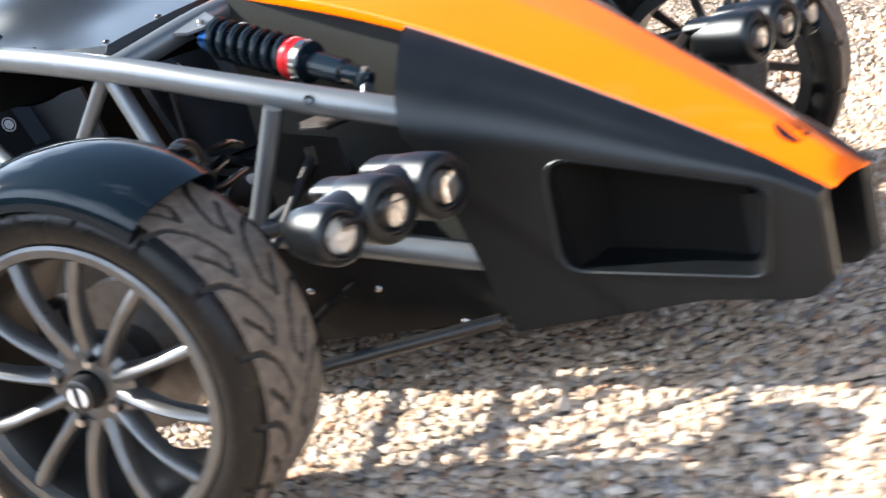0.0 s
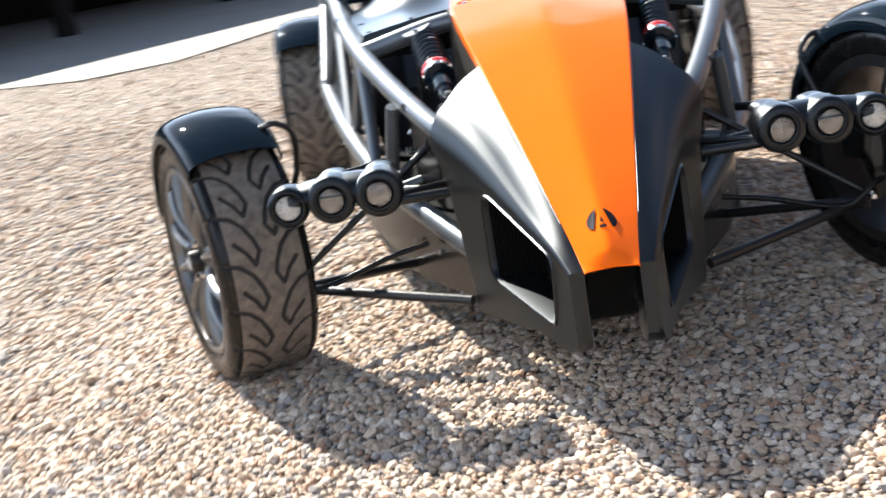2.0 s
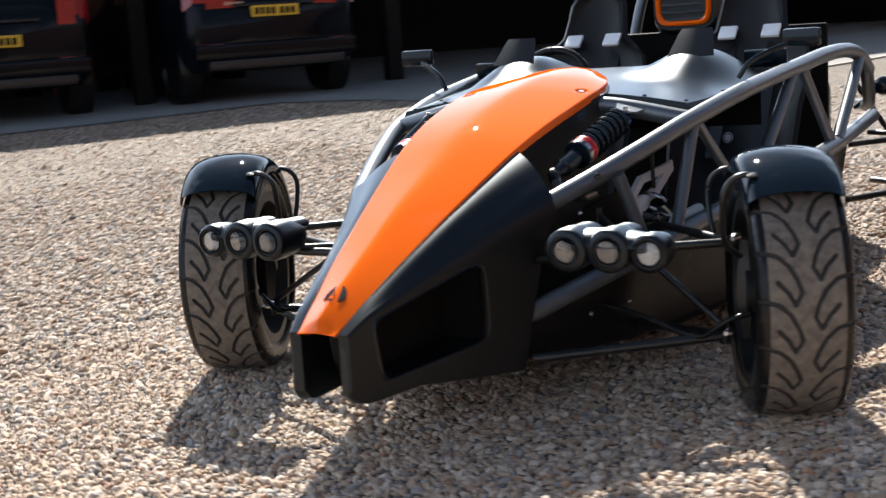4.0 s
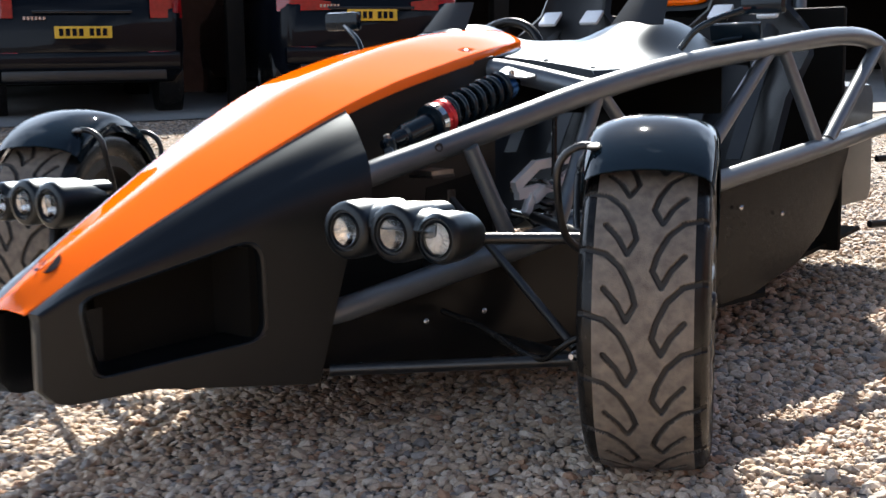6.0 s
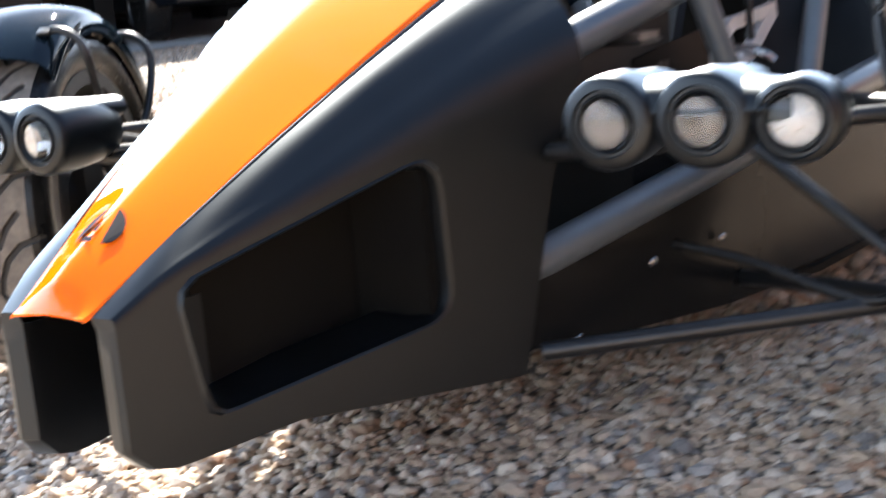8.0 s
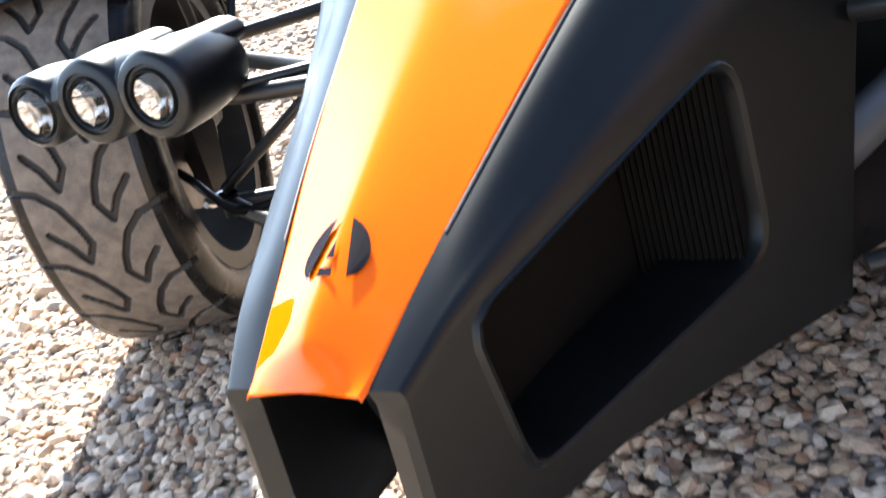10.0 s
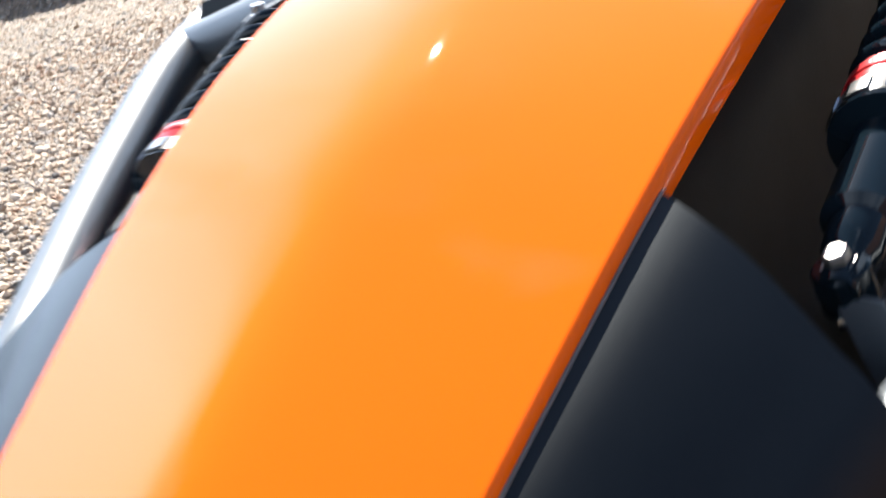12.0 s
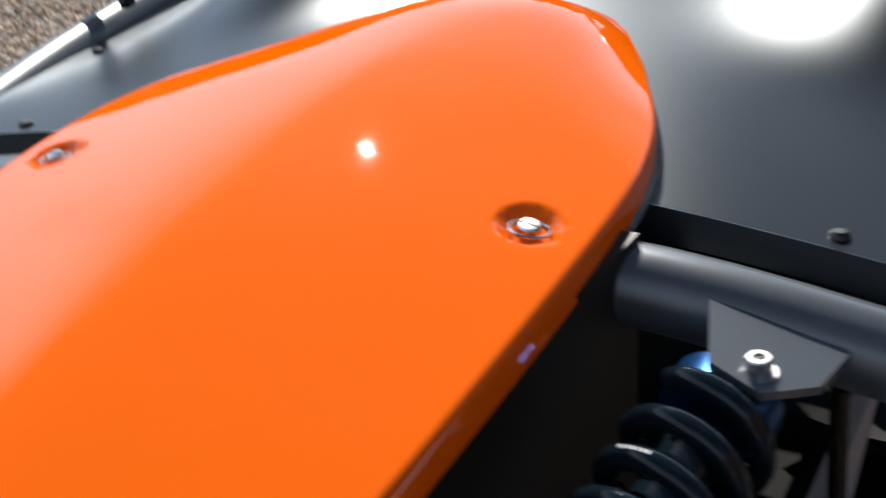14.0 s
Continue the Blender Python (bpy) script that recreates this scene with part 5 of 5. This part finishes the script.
    for s in (1, -1):
        # a grey folded panel ahead of the bay
        bm = bmesh.new()
        plate(bm, [(0.285, 0.74, 0.30), (0.345, 0.90, 0.345), (0.34, 0.90, 0.50), (0.285, 0.76, 0.47)], 0.003, (1, -0.3, 0))
        part("bay_panel", bm, SATIN, car, "satin black folded bay panel", s)
        # finned heat sink below the damper's foot
        bm = bmesh.new()
        block(bm, (0.060, 0.075, 0.006), pose(0.270, 0.80, 0.490), 0.001)
        sink = part("heat_sink", bm, BLACK, car, "grey finned heat sink", s)
        for k in range(11):
            bm = bmesh.new()
            block(bm, (0.0024, 0.073, 0.010), pose(0.2435 + 0.0052 * k, 0.80, 0.497), 0)
            part("fin", bm, DISC, sink, "", s)



STEER = 24.0
KINGPIN = (0.752, 0.748)


def front_hub(s):
    off = Vector((0.035 * s, 0, 0))
    off.rotate(Euler((0, 0, radians(STEER))))
    return Matrix.Translation((KINGPIN[0] * s + off.x, KINGPIN[1] + off.y, 0.285)) @ pose(0, 0, 0, 0, 0, STEER)


def build_car():
    car = thing("sports_car", "open-wheeled two-seat sports car with orange nose and exposed grey tube frame", "car")
    panel = nose_panel(car)
    badge(panel)
    for x, y in FASTENERS:
        quarter_turn(panel, x, y)
    for s in (1, -1):
        cowl(car, s)
        damper(car, s)
        lamp_pod(car, s)
        suspension(car, s)
        wheel(car, front_hub(s), s, 0.286, 0.200, 0.214, "front wheel turned on full lock")
        mudguard(car, front_hub(s), s, 0.303, 38, 78, 0.112, "gloss black cycle mudguard")
        rear = Matrix.Translation((0.80 * s, 3.08, 0.303))
        wheel(car, rear, s, 0.304, 0.225, 0.231, "rear wheel")
        mudguard(car, rear, s, 0.332, 40, 75, 0.125, "gloss black rear cycle mudguard")
    inner_tub(car)
    chassis(car)
    side_panels(car)
    scuttle(car)
    cockpit(car)


build_car()


# ---------------------------------------------------------------- barn, parked cars and far wall
def suv(at, label, tail):
    """A dark estate-type off-roader seen from behind, its tail at the origin, facing +y."""
    car = thing("parked_car", label, "car", "cars parked in the barn", at)
    bm = bmesh.new()
    rows = []
    for y, w, lo, belt, roof, rw in ((0.0, 0.86, 0.42, 0.98, 1.02, 0.80), (0.06, 0.92, 0.36, 1.04, 1.12, 0.82), (0.22, 0.955, 0.33, 1.08, 1.62, 0.70), (0.45, 0.965, 0.32, 1.09, 1.74, 0.68), (1.6, 0.97, 0.32, 1.08, 1.79, 0.68), (2.7, 0.97, 0.32, 1.05, 1.72, 0.66), (3.5, 0.96, 0.32, 1.02, 1.16, 0.74), (4.4, 0.93, 0.33, 0.96, 1.02, 0.76), (4.75, 0.82, 0.38, 0.80, 0.86, 0.66)):
        half = [(w * 0.88, lo), (w * 0.97, lo + 0.1), (w, lo + 0.32), (w * 0.985, belt - 0.06), (w * 0.95, belt), (rw + 0.03, max(belt + 0.02, roof - 0.06)), (rw - 0.06, roof), (rw * 0.4, roof + 0.02)]
        rows.append([(x, y, z) for x, z in half] + [(-x, y, z) for x, z in reversed(half)])
    rings(bm, rows, True, True)
    body = part("body", bm, NAVY, car, "dark glossy car body")
    bm = bmesh.new()
    rings(bm, [[(-0.70 + 0.05 * f, 0.075 + 0.15 * f - 0.012, 1.12 + 0.46 * f), (0.70 - 0.05 * f, 0.075 + 0.15 * f - 0.012, 1.12 + 0.46 * f)] for f in (0, 0.3, 0.7, 1)], close=False)
    gl = part("rear_window", bm, DARKGLASS, car, "dark rear window")
    gl.modifiers.new("thick", "SOLIDIFY").thickness = 0.01
    for s in (1, -1):
        bm = bmesh.new()
        rings(bm, [[(s * (0.972 - 0.0 * f), 0.55 + 0.1 * f, 1.13 + 0.45 * f), (s * (0.975 - 0.0 * f), 2.5 - 0.35 * f, 1.12 + 0.45 * f)] for f in (0, 1)], close=False)
        for v in bm.verts:
            v.co.x = s * (0.955 - 0.22 * (v.co.z - 1.1) / 0.6)
        sw = part("side_window", bm, DARKGLASS, car, "dark side window")
        sw.modifiers.new("thick", "SOLIDIFY").thickness = 0.012
        bm = bmesh.new()
        if tail == "wide":
            rings(bm, [[(s * (0.42 + 0.52 * f), -0.022 + 0.10 * f ** 3, z) for z in (0.97 - 0.01 * f, 1.0 + 0.04 * f, 1.05 + 0.06 * f)] for f in (0, 0.25, 0.5, 0.75, 0.9, 1.0)], close=False)
        else:
            rings(bm, [[(s * (0.62 + 0.31 * f), -0.018 + 0.10 * f ** 3, z) for z in (0.93, 1.0, 1.08 + 0.03 * f, 1.16)] for f in (0, 0.25, 0.5, 0.75, 0.9, 1.0)], close=False)
        lt = part("tail_lamp", bm, TAILRED, car, "red tail lamp")
        lt.modifiers.new("thick", "SOLIDIFY").thickness = 0.03
        bm = bmesh.new()
        block(bm, (0.26, 0.02, 0.035), pose(s * 0.72, -0.022, 0.60, 0, 0, s * 6), 0.006)
        part("reflector", bm, TAILRED, car, "red bumper reflector")
        for y in (0.62, 3.75):
            bm = bmesh.new()
            lathe(bm, [(-0.12, 0.25), (-0.12, 0.35), (-0.09, 0.37), (0.09, 0.37), (0.12, 0.35), (0.12, 0.25), (0.10, 0.24), (0.09, 0.08), (0.10, 0.001)], (s * 0.83, y, 0.37), (s * 2, y, 0.37), 36)
            part("wheel", bm, RUBBER, car, "dark car wheel")
        for dx in (0, 0.085):
            bm = bmesh.new()
            lathe(bm, [(0, 0.030), (0.004, 0.036), (-0.06, 0.036), (-0.06, 0.028), (-0.002, 0.028)], (s * (0.52 + dx), -0.03, 0.415), (s * (0.52 + dx), -1, 0.415), 20)
            part("exhaust_tip", bm, STEEL, car, "round exhaust tip")
    bm = bmesh.new()
    block(bm, (1.78, 0.10, 0.17), pose(0, -0.005, 0.53), 0.03)
    part("bumper", bm, NAVY, car, "dark rear bumper")
    bm = bmesh.new()
    block(bm, (1.5, 0.08, 0.10), pose(0, 0.0, 0.40), 0.02)
    part("skirt", bm, BLACK, car, "black bumper skirt")
    bm = bmesh.new()
    block(bm, (0.90, 0.02, 0.03), pose(0, -0.03, 0.99), 0.006)
    part("tailgate_strip", bm, GLOSS, car)
    plate_z = 0.92 if tail == "wide" else 0.80
    bm = bmesh.new()
    block(bm, (0.52, 0.008, 0.112), pose(0, -0.042, plate_z), 0.003)
    pl = part("number_plate", bm, PLATE, car, "yellow rear number plate")
    for k in range(7):
        bm = bmesh.new()
        block(bm, (0.040, 0.003, 0.068), pose(-0.20 + 0.060 * k + (0.035 if k > 3 else 0), -0.048, plate_z), 0)
        part("plate_bar", bm, BADGE, pl, "dark plain bar" if k == 0 else "")
    for k in range(6):
        bm = bmesh.new()
        block(bm, (0.022, 0.004, 0.03), pose(-0.52 + 0.035 * k, -0.020, 1.01 if tail == "wide" else 0.93), 0)
        part("script_bar", bm, STEEL, car, "small bright bar on the tailgate" if k == 0 else "")
    return car


def place(n, t, turn=0.0):
    p = yard(n, t)
    return Matrix.Translation(p) @ pose(0, 0, 0, 0, 0, math.degrees(math.atan2(FRONT.y, FRONT.x)) + 90 + turn)


suv(place(-10.3, 0.78), "dark off-road car with yellow plate, parked tail out under the barn", "tall")
suv(place(-10.15, 3.54, 3.0), "dark blue off-road car with wide red tail lamps under barn", "wide")


def build_barn():
    """An open-fronted black timber barn that keeps the cars in shade."""
    def slab(name, n0, n1, t0, t1, z0, z1, material, label, category, kind="structure"):
        bm = bmesh.new()
        a, b, c, d = yard(n0, t0), yard(n1, t0), yard(n1, t1), yard(n0, t1)
        base = yard(-10.9, 3).z
        rings(bm, [[Vector((p.x, p.y, base + z)) for p in (a, b, c, d)] for z in (z0, z1)], True, True)
        return tagged(new(name, mesh_from(name, bm, material, False)), label, category, kind=kind)
    slab("wall_back", -17.0, -16.7, -16, 16, -0.4, 2.5, TIMBER, "black boarded rear wall of the barn", "wall")
    slab("wall_side_1", -17.0, -11.2, -16.2, -15.9, -0.4, 2.5, TIMBER, "black boarded end wall of the barn", "wall")
    slab("wall_side_2", -17.0, -11.2, 15.9, 16.2, -0.4, 2.5, TIMBER, "black boarded end wall of the barn", "wall")
    slab("ceiling", -17.4, -10.85, -16.4, 16.4, 2.35, 2.6, ROOFING, "dark barn roof underside", "roof")
    slab("roof_fascia", -10.85, -10.78, -16.4, 16.4, 2.2, 2.62, TIMBER, "black fascia board along the barn's eaves", "fascia")
    for t in (-13.2, -10.4, -7.6, -4.8, -2.0, 2.35, 5.3, 8.1, 10.9, 13.7):
        bm = bmesh.new()
        p = yard(-11.15, t)
        block(bm, (0.18, 0.18, 2.5), Matrix.Translation((p.x, p.y, yard(-10.9, 3).z + 1.0)) @ pose(0, 0, 0, 0, 0, math.degrees(math.atan2(ROW.y, ROW.x))), 0.012)
        tagged(new("barn_post", mesh_from("barn_post", bm, TIMBER)), "square black timber post of the barn", "post", "posts along the barn")
    # a brick pier wall between bays, deep in the shade
    slab("wall_pier", -14.5, -13.9, 1.9, 2.8, -0.3, 2.35, BRICK, "brown brick wall between the barn's bays", "wall")
    # boards on the rear wall
    for k in range(13):
        slab("weatherboard", -16.7, -16.67, -15.8, 15.8, 0.05 + 0.17 * k, 0.19 + 0.17 * k, TIMBER, "black stained weatherboard", "board").location.z = 0


build_barn()


def build_far_side():
    """A brick outbuilding with pale doors across the yard behind the sports car."""
    bm = bmesh.new()
    y0, x0, x1, top = 15.0, -0.2, 12.0, 3.4
    block(bm, (x1 - x0, 0.3, top), pose((x0 + x1) / 2, y0 + 0.15, rise(2, y0) + top / 2 - 0.2), 0.01)
    tagged(new("wall_north", mesh_from("wall_north", bm, BRICK)), "brown brick outbuilding wall across the yard", "wall", kind="structure")
    for k, x in enumerate((1.4, 4.2, 7.0, 9.8)):
        d = thing("garage_door_leaf", "pale grey boarded garage doors in the brick outbuilding", "door", "garage doors", Matrix.Translation((x, y0 - 0.03, rise(x, y0))))
        bm = bmesh.new()
        block(bm, (2.5, 0.05, 2.2), pose(0, 0, 1.08), 0.006)
        part("door_panel", bm, DOORPAINT, d, "pale grey painted door")
        for j in range(9):
            bm = bmesh.new()
            block(bm, (0.262, 0.02, 2.16), pose(-1.12 + 0.28 * j, -0.034, 1.08), 0.004)
            part("board", bm, DOORPAINT, d)
    bm = bmesh.new()
    rings(bm, [[(x0 - 0.4, y0 - 0.5, rise(2, y0) + top - 0.2), (x1, y0 - 0.5, rise(2, y0) + top - 0.2)], [(x0 - 0.4, y0 + 3, rise(2, y0) + top + 1.6), (x1, y0 + 3, rise(2, y0) + top + 1.6)]], close=False)
    rf = tagged(new("roof_north", mesh_from("roof_north", bm, ROOFING)), "dark roof of the brick outbuilding", "roof", kind="structure")
    rf.modifiers.new("thick", "SOLIDIFY").thickness = 0.12


build_far_side()


def build_near_side():
    """An added, unseen brick wall behind the camera; it closes the yard and darkens reflections."""
    bm = bmesh.new()
    block(bm, (0.3, 30, 5.2), pose(9.5, 1.0, 2.4), 0.01)
    tagged(new("unseen_wall_east", mesh_from("unseen_wall_east", bm, BRICK)), "added unseen brown brick wall closing the yard, darkens car reflections", "wall", kind="structure")


build_near_side()
